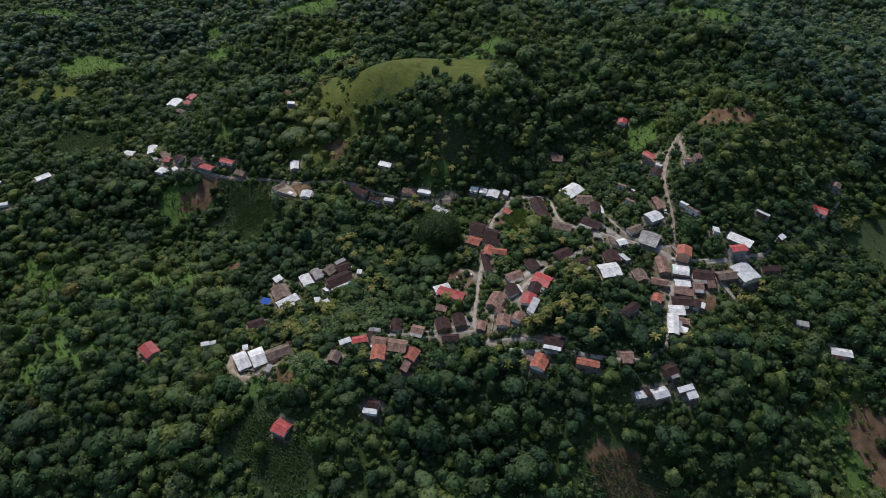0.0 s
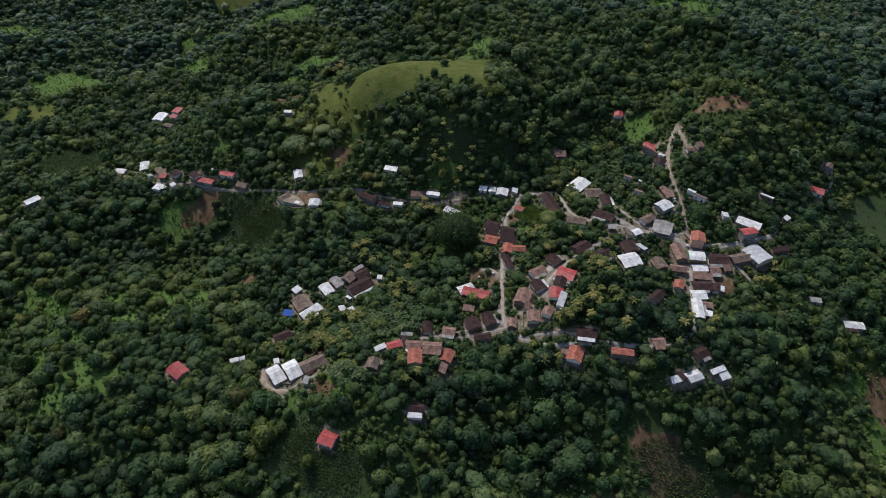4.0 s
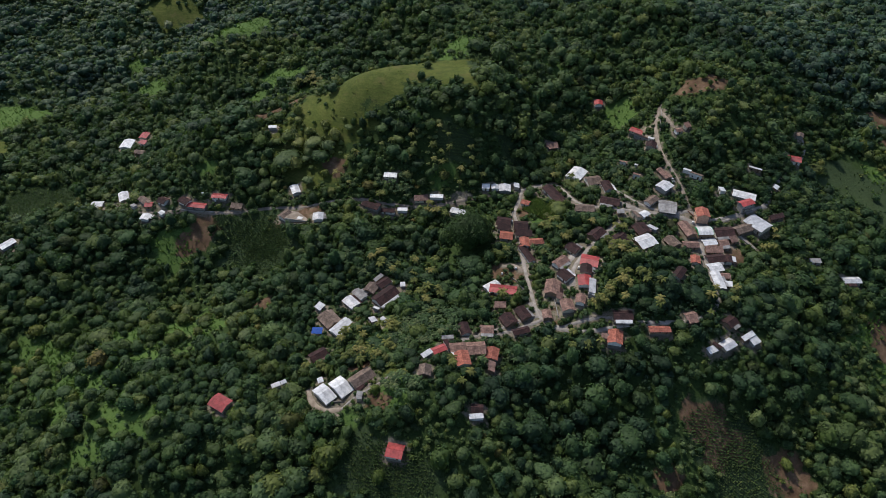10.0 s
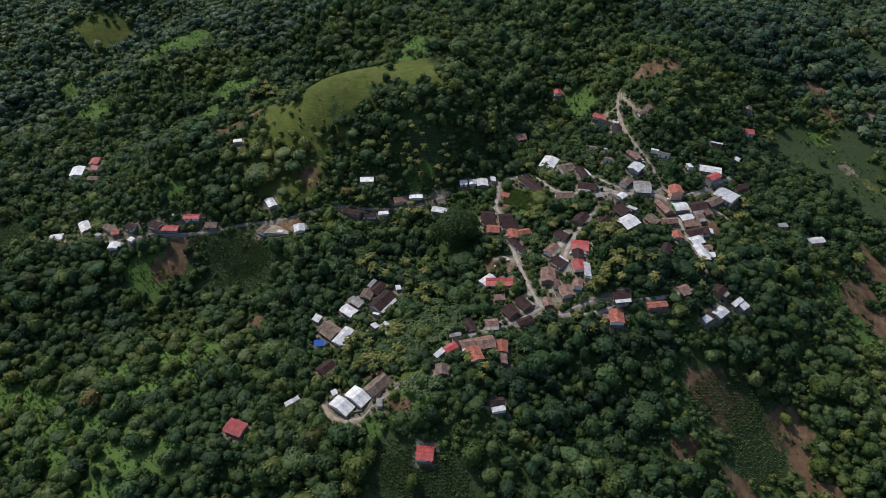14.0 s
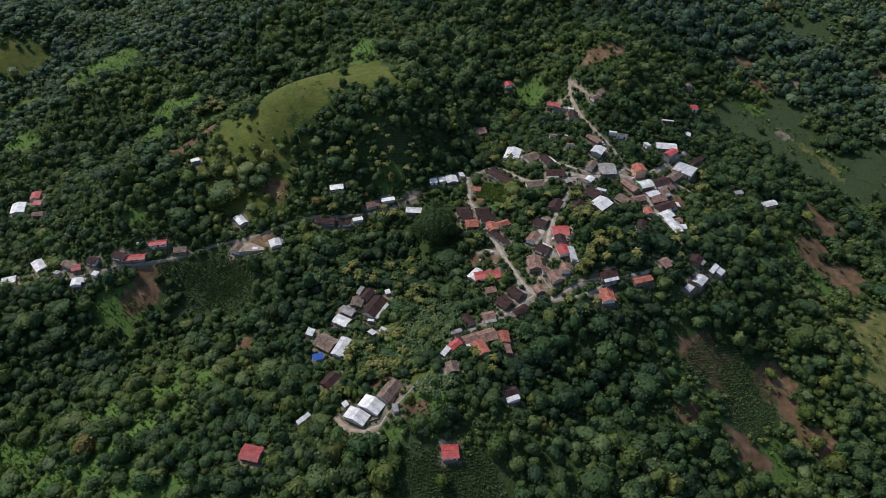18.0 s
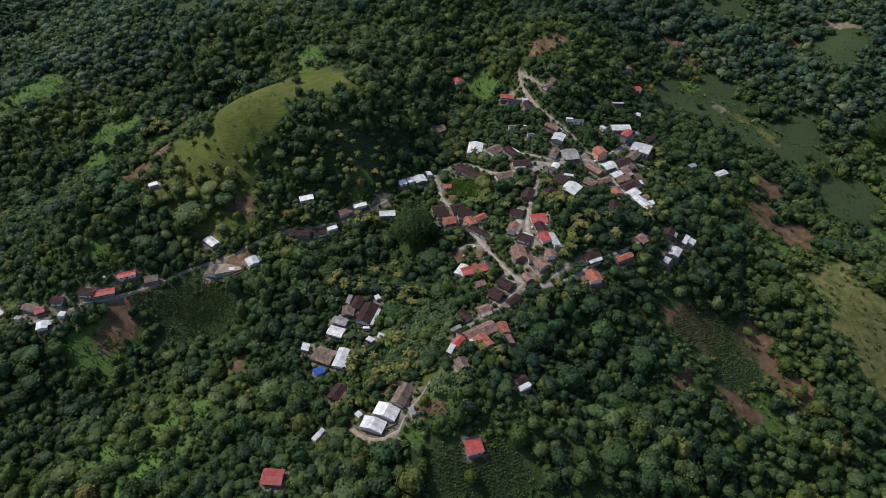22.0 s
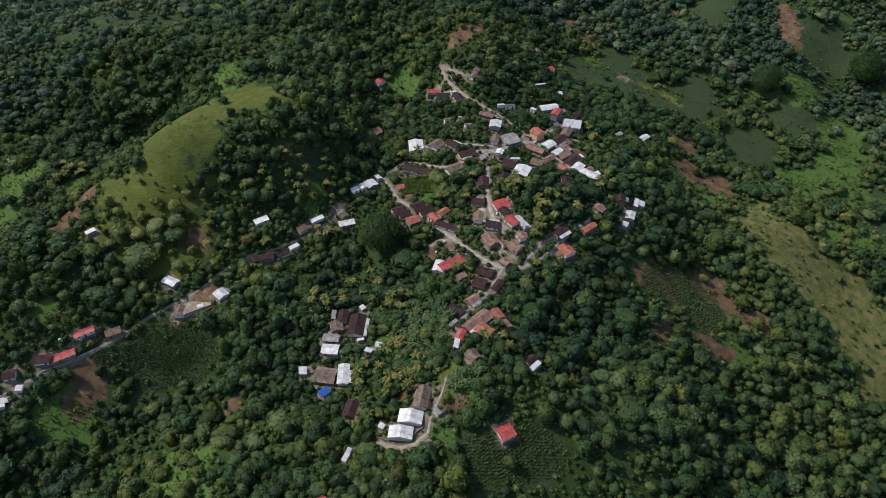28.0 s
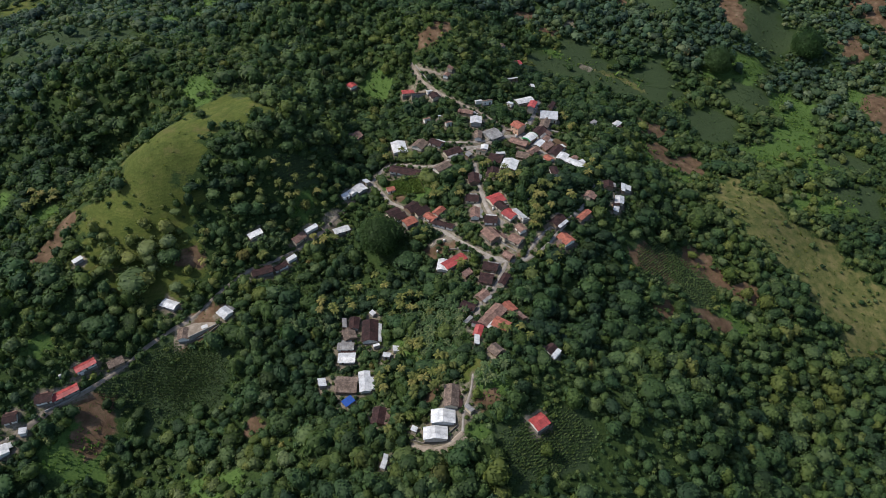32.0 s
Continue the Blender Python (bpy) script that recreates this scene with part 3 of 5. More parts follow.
plot(22.3, 30.3, 8.5, 8.2, 14, "D")
plot(25.9, 23.5, 9.8, 4.1, 13, "D")
plot(16.1, 21.5, 7.9, 7.0, 9, "O")
plot(13.1, 27.6, 7.7, 4.1, 2, "D")
plot(28.1, 17.0, 7.8, 5.7, 108, "O")
plot(34.6, 18.4, 8.1, 5.1, 25, "O")
plot(31.6, 8.9, 15.7, 4.4, 132, "D")
plot(73.3, -17.7, 4.2, 2.4, 169, "W")
plot(56.9, -20.7, 5.2, 3.5, 99, "P")
plot(62.2, -25.6, 7.9, 7.0, 115, "P")
plot(68.0, -21.3, 6.3, 5.3, 93, "P")
plot(25.7, -18.0, 15.2, 6.5, 11, "R")
plot(19.1, -16.8, 9.1, 6.6, 54, "W")
plot(27.5, -30.4, 6.2, 3.4, 17, "P")
plot(34.6, -39.5, 7.8, 7.8, 139, "D")
plot(40.8, -33.3, 8.8, 6.4, 136, "D")
plot(42.8, -45.0, 9.1, 4.4, 37, "D")
plot(53.2, -32.1, 6.1, 5.0, 112, "P")
plot(15.1, -53.9, 8.2, 5.3, 124, "D")
plot(26.1, -49.9, 7.0, 5.6, 18, "P")
plot(16.5, -69.7, 8.0, 5.7, 24, "P")
plot(24.9, -65.9, 9.8, 8.0, 24, "P")
plot(8.8, -75.2, 7.5, 4.4, 47, "R")
plot(4.6, -81.1, 6.0, 2.7, 59, "W")
plot(11.5, -70.1, 6.6, 2.6, 134, "D")
plot(21.5, -76.6, 8.8, 7.1, 120, "O")
plot(33.3, -65.5, 7.7, 6.6, 98, "O")
plot(35.6, -73.7, 6.2, 3.5, 102, "P")
plot(8.2, -92.9, 6.4, 6.1, 105, "B")
plot(9.3, -64.0, 6.1, 2.0, 24, "G")
plot(-62.1, -72.6, 5.7, 4.1, 16, "U")
plot(-59.2, -63.3, 11.1, 9.6, 150, "B")
plot(-50.7, -66.7, 12.4, 6.0, 71, "W")
plot(-41.5, -30.1, 8.4, 5.6, 64, "D")
plot(-45.9, -27.1, 6.8, 2.4, 71, "G")
plot(-69.4, -55.5, 5.0, 4.0, 79, "W")
plot(-30.1, -28.7, 2.9, 2.9, 23, "W")
plot(-37.0, -49.9, 3.5, 2.0, 173, "W")
plot(-46.5, -35.7, 7.3, 7.0, 82, "B")
plot(-52.7, -88.6, 9.2, 6.4, 57, "D")
plot(-42.0, -105.7, 2.8, 2.8, 44, "W")
plot(-17.1, -112.4, 4.5, 2.7, 108, "G")
plot(84.3, -38.1, 3.6, 2.6, 6, "P")
plot(109.4, -26.6, 10.9, 4.2, 20, "O")
plot(123.1, -13.0, 6.6, 4.9, 32, "P")
plot(143.3, -7.2, 6.9, 6.3, 56, "D")
plot(136.7, -24.8, 5.7, 3.6, 46, "W")
plot(138.6, -21.9, 4.7, 3.1, 151, "D")
plot(143.8, -18.9, 8.0, 5.9, 50, "W")
plot(153.1, -10.7, 8.3, 2.8, 51, "W")
plot(156.8, -11.5, 5.3, 3.8, 49, "W")
plot(90.1, 59.3, 5.6, 5.0, 53, "W")
plot(85.9, 56.5, 6.9, 3.6, 132, "B")
plot(90.4, 44.7, 9.1, 8.8, 130, "D")
plot(96.3, 48.4, 6.0, 3.7, 157, "W")
plot(93.8, 33.2, 11.3, 10.3, 45, "W")
plot(108.6, 40.4, 8.6, 7.5, 135, "B")
plot(115.7, 56.2, 12.6, 6.6, 123, "P")
plot(128.9, 51.2, 8.5, 5.6, 28, "W")
plot(132.0, 45.0, 10.1, 3.8, 20, "P")
plot(133.0, 38.0, 10.7, 6.7, 29, "D")
plot(133.2, 29.5, 8.2, 6.7, 30, "W")
plot(135.1, 18.3, 13.1, 5.6, 111, "W")
plot(138.6, 24.7, 5.7, 4.3, 18, "P")
plot(140.5, 18.1, 4.4, 3.3, 9, "W")
plot(122.1, 30.1, 6.4, 5.4, 98, "O")
plot(114.2, 12.3, 9.2, 5.3, 72, "D")
plot(136.5, 54.4, 6.2, 5.4, 29, "P")
plot(142.2, 59.3, 4.5, 3.9, 37, "P")
plot(166.1, 89.8, 9.8, 3.0, 38, "D")
plot(118.7, 43.3, 9.1, 5.4, 18, "P")
plot(140.3, 41.5, 6.3, 4.3, 100, "D")
plot(73.7, 144.3, 9.7, 5.8, 163, "R")
plot(77.7, 134.5, 10.6, 3.7, 160, "D")
plot(83.9, 129.3, 4.3, 3.8, 174, "W")
plot(84.9, 122.3, 7.0, 6.9, 89, "D")
plot(99.4, 131.8, 5.0, 4.2, 37, "P")
plot(104.0, 134.4, 4.3, 3.9, 46, "P")
plot(96.2, 96.4, 11.0, 4.2, 131, "P")
plot(109.6, 102.1, 5.1, 2.7, 167, "W")
plot(115.4, 99.9, 7.8, 4.1, 166, "B")
plot(80.5, 92.9, 4.8, 4.0, 172, "P")
plot(70.3, 106.2, 4.9, 3.8, 178, "P")
plot(78.7, 102.9, 2.3, 2.0, 164, "W")
plot(150.2, 120.9, 7.9, 3.0, 170, "W")
plot(164.5, 114.4, 4.5, 3.1, 68, "W")
plot(131.8, 94.5, 4.3, 4.0, 117, "W")
plot(177.4, 158.8, 9.4, 7.1, 0, "R", 3.4)
plot(181.0, 186.4, 5.5, 5.0, 84, "B")
plot(-183.4, -6.4, 12.7, 5.1, 10, "R")
plot(-172.0, 3.7, 10.2, 4.8, 13, "R")
plot(-192.2, -6.2, 8.2, 5.9, 168, "D")
plot(-208.0, -8.9, 6.5, 6.0, 172, "D")
plot(-247.8, -3.5, 10.6, 6.6, 135, "W")
plot(-262.9, -13.5, 8.2, 5.8, 21, "W")
plot(-217.6, -12.3, 5.3, 5.0, 22, "R")
plot(-222.9, -9.6, 10.7, 5.0, 158, "B")
plot(-214.6, -21.1, 6.1, 6.1, 102, "W")
plot(-204.2, -16.6, 3.6, 3.2, 81, "W")
plot(-230.1, -13.4, 3.7, 3.4, 169, "G")
plot(-158.7, 1.5, 7.9, 3.7, 8, "B")
plot(-291.0, 52.7, 11.2, 8.9, 108, "W")
plot(-284.6, 65.2, 7.9, 6.4, 103, "R")
plot(-272.6, 44.9, 7.7, 4.7, 10, "B")
plot(-278.6, 56.2, 6.1, 4.0, 0, "R")
plot(-126.1, 22.4, 9.2, 5.7, 132, "W")
plot(-124.1, 3.7, 7.8, 6.5, 72, "B")
plot(-101.2, 5.6, 7.1, 6.7, 115, "W")
plot(-70.2, 49.5, 8.7, 3.9, 14, "W")
plot(-74.3, 26.7, 11.8, 5.4, 174, "D")
plot(-63.5, 28.6, 8.8, 4.2, 14, "D")
plot(-55.5, 33.0, 6.5, 2.6, 19, "W")
plot(-46.6, 43.5, 9.1, 4.0, 25, "P")
plot(-37.6, 47.5, 8.7, 2.8, 17, "W")
plot(-20.7, 41.4, 10.0, 5.4, 178, "W")
plot(-9.1, 62.0, 5.1, 3.8, 16, "W")
plot(-3.7, 64.4, 5.0, 4.7, 107, "W")
plot(2.4, 66.3, 7.6, 7.6, 105, "W")
plot(8.8, 71.6, 4.8, 3.7, 106, "W")
plot(8.7, -131.6, 7.7, 7.2, 7, "R")
plot(-79.2, -134.8, 9.3, 7.6, 170, "R")
plot(37.1, -103.5, 6.7, 2.4, 25, "W")
plot(36.3, -99.8, 5.9, 4.9, 17, "D")
plot(-61.5, -115.0, 4.4, 2.3, 48, "W")
plot(-59.2, -111.8, 2.8, 2.1, 52, "W")
plot(212.8, 69.0, 10.8, 5.3, 20, "W")
plot(190.5, 69.2, 6.6, 3.2, 18, "G")
plot(20.6, 117.9, 8.2, 5.6, 30, "P")
plot(41.7, 176.8, 6.7, 6.3, 106, "R")
plot(-287.5, -67.2, 9.8, 6.1, 75, "W")
plot(-310.2, -88.5, 6.4, 3.5, 17, "W")
plot(-290.0, -100.6, 11.8, 2.6, 50, "W")
plot(-163.0, 62.0, 5.5, 2.6, 25, "W")
plot(67.1, 6.0, 9.9, 8.8, 3, "R")
plot(66.6, -1.1, 7.0, 6.5, 98, "D")
plot(67.5, -9.4, 8.1, 7.4, 107, "R")
plot(72.1, -12.9, 10.6, 3.7, 98, "W")
plot(56.7, -6.1, 7.9, 6.8, 145, "D")
plot(51.8, 4.1, 9.3, 5.9, 60, "P")
plot(56.4, 16.0, 8.1, 6.9, 149, "D")
plot(51.8, -14.8, 10.6, 8.0, 97, "P")
plot(90.4, -26.0, 9.9, 6.3, 19, "D")
plot(89.3, -37.1, 9.0, 7.7, 97, "O")
plot(122.4, 68.9, 8.1, 8.0, 105, "O", 5.6)
plot(125.2, 57.1, 9.0, 7.4, 21, "A", 4.5)
plot(155.0, 77.8, 12.9, 11.2, 144, "H", 4.0)
plot(147.2, 71.1, 12.4, 6.8, 43, "B")
plot(136.3, 63.1, 11.7, 8.0, 25, "D")
plot(146.6, 87.8, 9.2, 5.5, 41, "R", 5.4)
plot(145.4, 96.5, 13.6, 7.2, 175, "W")
plot(98.2, 85.4, 8.9, 8.0, 60, "W", 3.6)
plot(102.2, 70.4, 10.9, 9.7, 6, "G")
plot(92.5, 72.2, 9.4, 5.4, 61, "B")
plot(-35.2, -113.8, 6.6, 11.2, 64, "W", 3.4)
plot(-28.7, -108.8, 7.3, 11.3, 62, "W", 3.4)
plot(-20.9, -102.2, 12.2, 7.2, 60, "B")
plot(-36.2, -39.6, 14.6, 8.8, 66, "D")
plot(-53.2, -48.6, 9.0, 6.4, 154, "W")
plot(-51.1, -41.8, 8.8, 5.1, 153, "G")
plot(-35.1, -58.8, 4.1, 3.6, 144, "W")
plot(-29.5, -58.0, 3.5, 3.2, 68, "W")


def inside(x, y, p, grow=0.0):
    """How far into an ellipse: over 0 inside, 1 in the middle."""
    c, s = math.cos(p[4]), math.sin(p[4])
    wave = min(4.0, 0.28 * min(p[2], p[3]))
    x = x + wave * (np.sin(y * 0.21 + p[0]) + 0.7 * np.sin(y * 0.47 + x * 0.13))
    y = y + wave * (np.sin(x * 0.19 + p[1]) + 0.7 * np.sin(x * 0.43 - y * 0.11))
    u, v = (x - p[0]) * c + (y - p[1]) * s, -(x - p[0]) * s + (y - p[1]) * c
    return 1 - np.sqrt((u / (p[2] + grow)) ** 2 + (v / (p[3] + grow)) ** 2)


def road_gap(x, y):
    """The distance to the nearest road's edge."""
    d = np.full(np.shape(x), 1e9)
    for w, pts, shade, _ in ROADS:
        for a, b in zip(pts[:-1], pts[1:]):
            ab = b - a
            k = np.clip(((x - a[0]) * ab[0] + (y - a[1]) * ab[1]) / (ab @ ab + 1e-9), 0, 1)
            d = np.minimum(d, np.hypot(x - a[0] - k * ab[0], y - a[1] - k * ab[1]) - w / 2 + shade)
    return d


def house_gap(x, y):
    """The distance to the nearest roof's edge."""
    d = np.full(np.shape(x), 1e9)
    for hx, hy, ln, wd, tn, *_ in HOUSES:
        c, s = math.cos(tn), math.sin(tn)
        u, v = abs((x - hx) * c + (y - hy) * s) - ln / 2, abs(-(x - hx) * s + (y - hy) * c) - wd / 2
        d = np.minimum(d, np.hypot(np.maximum(u, 0), np.maximum(v, 0)) + np.minimum(np.maximum(u, v), 0))
    return d


def array_mesh(name, verts, faces, mats, mat_index=None, tint=None, smooth=False):
    """A mesh from arrays, all faces with the same number of corners."""
    me = bpy.data.meshes.new(name)
    nf, nc = np.shape(faces)
    me.vertices.add(len(verts))
    me.vertices.foreach_set("co", np.ascontiguousarray(verts, np.float32).ravel())
    me.loops.add(nf * nc)
    me.loops.foreach_set("vertex_index", np.ascontiguousarray(faces, np.int32).ravel())
    me.polygons.add(nf)
    me.polygons.foreach_set("loop_start", np.arange(0, nf * nc, nc, dtype=np.int32))
    me.polygons.foreach_set("use_smooth", np.broadcast_to(smooth, nf).astype(bool))
    for m in mats:
        me.materials.append(m)
    if mat_index is not None:
        me.polygons.foreach_set("material_index", np.ascontiguousarray(mat_index, np.int32))
    if tint is not None:
        for key, values in tint.items():
            me.attributes.new(key, "FLOAT", "POINT").data.foreach_set("value", np.ascontiguousarray(values, np.float32))
    me.update()
    me.validate()
    return me


# The ground is one sheet, fine near the village and coarse towards the horizon.
def spaced(lo, hi, step):
    mid = np.arange(lo, hi + step, step)
    out = step * 1.13 ** np.arange(1, 46)
    out = np.cumsum(out)
    out = out[out < 3600]
    return np.concatenate([lo - out[::-1], mid, mid[-1] + out])


gx, gy = spaced(-420, 420, 3.5), spaced(-230, 360, 3.5)
GX, GY = np.meshgrid(gx, gy)
GZ = height(GX, GY)
nx, ny = len(gx), len(gy)
i = np.arange(nx * ny).reshape(ny, nx)
gfaces = np.stack([i[:-1, :-1], i[:-1, 1:], i[1:, 1:], i[1:, :-1]], -1).reshape(-1, 4)
cover = {k: np.zeros(nx * ny) for k in ("grass", "lush", "crop", "soil", "yard", "pasture")}
fx, fy = GX.ravel(), GY.ravel()
for p in PATCHES:
    cover[p[5]] = np.maximum(cover[p[5]], np.clip(inside(fx, fy, p, 2.5) * 3, 0, 1))
near = (abs(fx) < 330) & (abs(fy) < 220)
gap = np.full(nx * ny, 1e9)
gap[near] = np.minimum(house_gap(fx[near], fy[near]), road_gap(fx[near], fy[near]) + 1.0)
cover["yard"] = np.maximum(cover["yard"], np.clip(1.25 - gap / 2.6, 0, 0.95))
ground = new("ground", array_mesh("ground", np.stack([fx, fy, GZ.ravel()], 1), gfaces, [GROUND], None, cover, True))
tagged(ground, "hilly ground with grass, crops and bare soil among woods", "ground", kind="structure")

# Roads lie a hand above the ground.
for w, pts, shade, surface in ROADS:
    fine = [pts[0]]
    for a, b in zip(pts[:-1], pts[1:]):
        k = max(1, int(np.linalg.norm(b - a) / 2.5))
        fine += [a + (b - a) * j / k for j in range(1, k + 1)]
    fine = np.array(fine)
    tang = np.gradient(fine, axis=0)
    tang /= np.linalg.norm(tang, axis=1)[:, None] + 1e-9
    side = np.stack([-tang[:, 1], tang[:, 0]], 1)
    wob = 1 + 0.16 * np.sin(np.arange(len(fine)) * 0.9 + w) + 0.1 * np.sin(np.arange(len(fine)) * 0.37)
    cols = []
    for k in (-0.5, -0.3, 0.0, 0.3, 0.5):
        q = fine + side * (k * w * wob)[:, None]
        cols.append(np.c_[q, height(q[:, 0], q[:, 1]) + 0.28 - 0.45 * (abs(k) == 0.5) + 0.04 * (k == 0)])
    v = np.stack(cols, 1)
    idx = np.arange(v.shape[0] * 5).reshape(-1, 5)
    f = np.stack([idx[:-1, :-1], idx[1:, :-1], idx[1:, 1:], idx[:-1, 1:]], -1).reshape(-1, 4)
    ob = new("road", array_mesh("road", v.reshape(-1, 3), f, [PAVED if surface == "paved" else ROAD], smooth=True))
    tagged(ob, "narrow pale concrete village lane" if surface == "paved" else "pale dirt road winding between houses and trees", "road", kind="structure")


# ---- houses ----
def part(name, bm, mat, parent, label=""):
    me = bpy.data.meshes.new(name)
    bm.normal_update()
    bm.to_mesh(me)
    bm.free()
    me.materials.append(mat)
    ob = new(name, me)
    ob.parent = parent
    return tagged(ob, label)


def extruded(section, x0, x1, bend=0.0):
    """A closed section (y, z) drawn out along x, with its ends shut."""
    bm = bmesh.new()
    cuts = 1 if not bend else 4
    rings = []
    for k in range(cuts + 1):
        t = k / cuts
        sag = -bend * math.sin(t * math.pi)
        rings.append([bm.verts.new((x0 + (x1 - x0) * t, y, z + sag)) for y, z in section])
    for a, b in zip(rings[:-1], rings[1:]):
        for j in range(len(section)):
            bm.faces.new((a[j], a[j - 1], b[j - 1], b[j]))
    bm.faces.new(rings[0])
    bm.faces.new(rings[-1][::-1])
    bmesh.ops.recalc_face_normals(bm, faces=bm.faces)
    return bm


def block(x0, x1, y0, y1, z0, z1):
    return extruded([(y0, z0), (y1, z0), (y1, z1), (y0, z1)], x0, x1)


KINDS = {
    "W": ("small house with a pale corrugated zinc roof", 0.24), "G": ("small house with a weathered grey zinc roof", 0.24),
    "R": ("house with a red painted metal roof", 0.27), "O": ("house with a bright orange clay tile roof", 0.38),
    "P": ("old house with a faded reddish clay tile roof", 0.42), "B": ("old house with a brown weathered clay tile roof", 0.42),
    "D": ("house with a dark mossy tile roof", 0.4), "U": ("open shed covered with a blue tarpaulin", 0.12), "A": ("hall with a curved white metal roof and green trim", 0.2), "H": ("long hall with a curved white metal roof", 0.2),
}


def house(x, y, length, width, turn, roof, wall, rng):
    text, pitch = KINDS[roof]
    storeys = 2 if wall > 5 else 1
    wall = wall if storeys == 2 else wall - 0.5
    lean_to = width < 4.2
    if lean_to:
        text = text.replace("small house", "lean-to shed").replace("old house", "lean-to").replace("house", "lean-to", 1)
    if storeys == 2:
        text = "two-storey " + text
    z = float(height(x, y))
    c, s = math.cos(turn), math.sin(turn)
    home = new("shed" if lean_to else "house")
    home.matrix_world = Matrix.Translation((x, y, z)) @ Matrix.Rotation(turn, 4, "Z")
    eave = min(0.6, 0.1 * width)
    hl, hw = length / 2 - eave, width / 2 - eave
    skin = 4 if (roof == "O" and storeys == 2) else rng.choices((0, 1, 2, 3), {"D": (4, 2, 3, 1), "P": (3, 2, 4, 1), "B": (2, 2, 4, 2)}.get(roof, (4, 2, 1, 3)))[0]
    names = ("white plastered", "cream plastered", "brown adobe", "grey block", "orange plastered", "green")
    tagged(home, (f"{text}, {names[skin]} walls" if len(text.split()) < 10 else text), "shed" if lean_to else "house", "village houses")
    rise_ = pitch * (width if lean_to else width / 2)
    top = lambda v: wall + rise_ * ((v + width / 2) / width if lean_to else 1 - abs(v) / (width / 2))
    if roof == "U":
        for px in (-hl, hl):
            for py in (-hw, hw):
                part("post", block(px - 0.07, px + 0.07, py - 0.07, py + 0.07, -1.5, top(py) - 0.02), WOOD, home)
    else:
        # stone footing down the slope, then walls with gables
        part("plinth", block(-hl - 0.08, hl + 0.08, -hw - 0.08, hw + 0.08, -2.6, 0.18), STONE, home)
        sec = [(-hw, 0.15), (hw, 0.15), (hw, top(hw) - 0.06)] + ([] if lean_to else [(0, top(0) - 0.06)]) + [(-hw, top(-hw) - 0.06)]
        body = part("wall", extruded(sec, -hl, hl), WALLS[skin], home)
        # door and windows on the long sides and one gable
        spots = []
        for storey in range(storeys):
            base = 0.2 + 2.75 * storey
            for side in (-1, 1):
                if hw < 1.2 or hl < 1.6:
                    continue
                count = max(1, int((2 * hl - 1.2) / 2.6))
                door_at = rng.randrange(count)
                for k in range(count):
                    px = -hl + 2 * hl * (k + 0.5) / count
                    spots.append((px, side, base, storey == 0 and k == door_at))
        for px, side, base, is_door in spots:
            y0, y1 = sorted((side * (hw - 0.04), side * (hw + 0.05)))
            if is_door:
                part("door", block(px - 0.48, px + 0.48, y0, y1, base, base + 1.9), WOOD, home, "dark wooden plank door")
            else:
                win = part("window", block(px - 0.5, px + 0.5, y0, y1, base + 0.9, base + 1.8), TRIM, home)
                y2, y3 = sorted((side * (hw + 0.03), side * (hw + 0.062)))
                part("pane", block(px - 0.42, px + 0.42, y2, y3, base + 0.97, base + 1.73), GLASS, win)
        if hw > 1.8:
            win = part("window", block(hl - 0.04, hl + 0.05, -0.5, 0.5, 1.15, 2.1), TRIM, home)
            part("pane", block(hl + 0.03, hl + 0.062, -0.42, 0.42, 1.22, 2.03), GLASS, win)
        if storeys == 2:
            part("balcony", block(-hl, hl, -hw - 1.0, -hw, 2.75, 2.92), STONE, home, "concrete balcony slab")
            for k in range(7):
                px = -hl + 2 * hl * k / 6
                part("baluster", block(px - 0.03, px + 0.03, -hw - 0.98, -hw - 0.92, 2.92, 3.8), TRIM, home)
            part("handrail", block(-hl, hl, -hw - 1.0, -hw - 0.9, 3.8, 3.88), TRIM, home)
    th = 0.16 if roof in "OPBD" else 0.07
    sag = 0.12 if roof in "PBD" else 0.0
    if roof in "AH":
        arc = [(-width / 2 + width * k / 10, wall + 1.1 * math.sin(math.pi * k / 10)) for k in range(11)]
        part("roof", extruded(arc + [(v, w + th) for v, w in arc[::-1]], -length / 2, length / 2), ROOFS[roof], home)
        for u in (-length / 2, length / 2) if roof == "A" else ():
            part("fascia", extruded([(v, w - 0.9) for v, w in arc] + [(v, w + 0.12) for v, w in arc[::-1]], u - 0.08, u + 0.08), GREEN_PAINT, home, "bright green curved trim")
    elif lean_to:
        part("roof", extruded([(-width / 2, wall), (width / 2, wall + rise_), (width / 2, wall + rise_ + th), (-width / 2, wall + th)], -length / 2, length / 2, sag), ROOFS[roof], home)
    else:
        for side in (-1, 1):
            sec = [(0.0, wall + rise_), (side * width / 2, wall), (side * width / 2, wall + th), (0.0, wall + rise_ + th)]
            part("roof", extruded(sec, -length / 2, length / 2, sag), ROOFS[roof], home)
        cap = 0.16 if roof in "OPBD" else 0.12
        part("ridge_cap", extruded([(-cap, wall + rise_ + th - 0.05), (cap, wall + rise_ + th - 0.05), (0.0, wall + rise_ + th + 0.09)], -length / 2 - 0.02, length / 2 + 0.02, sag), ROOFS[roof], home)
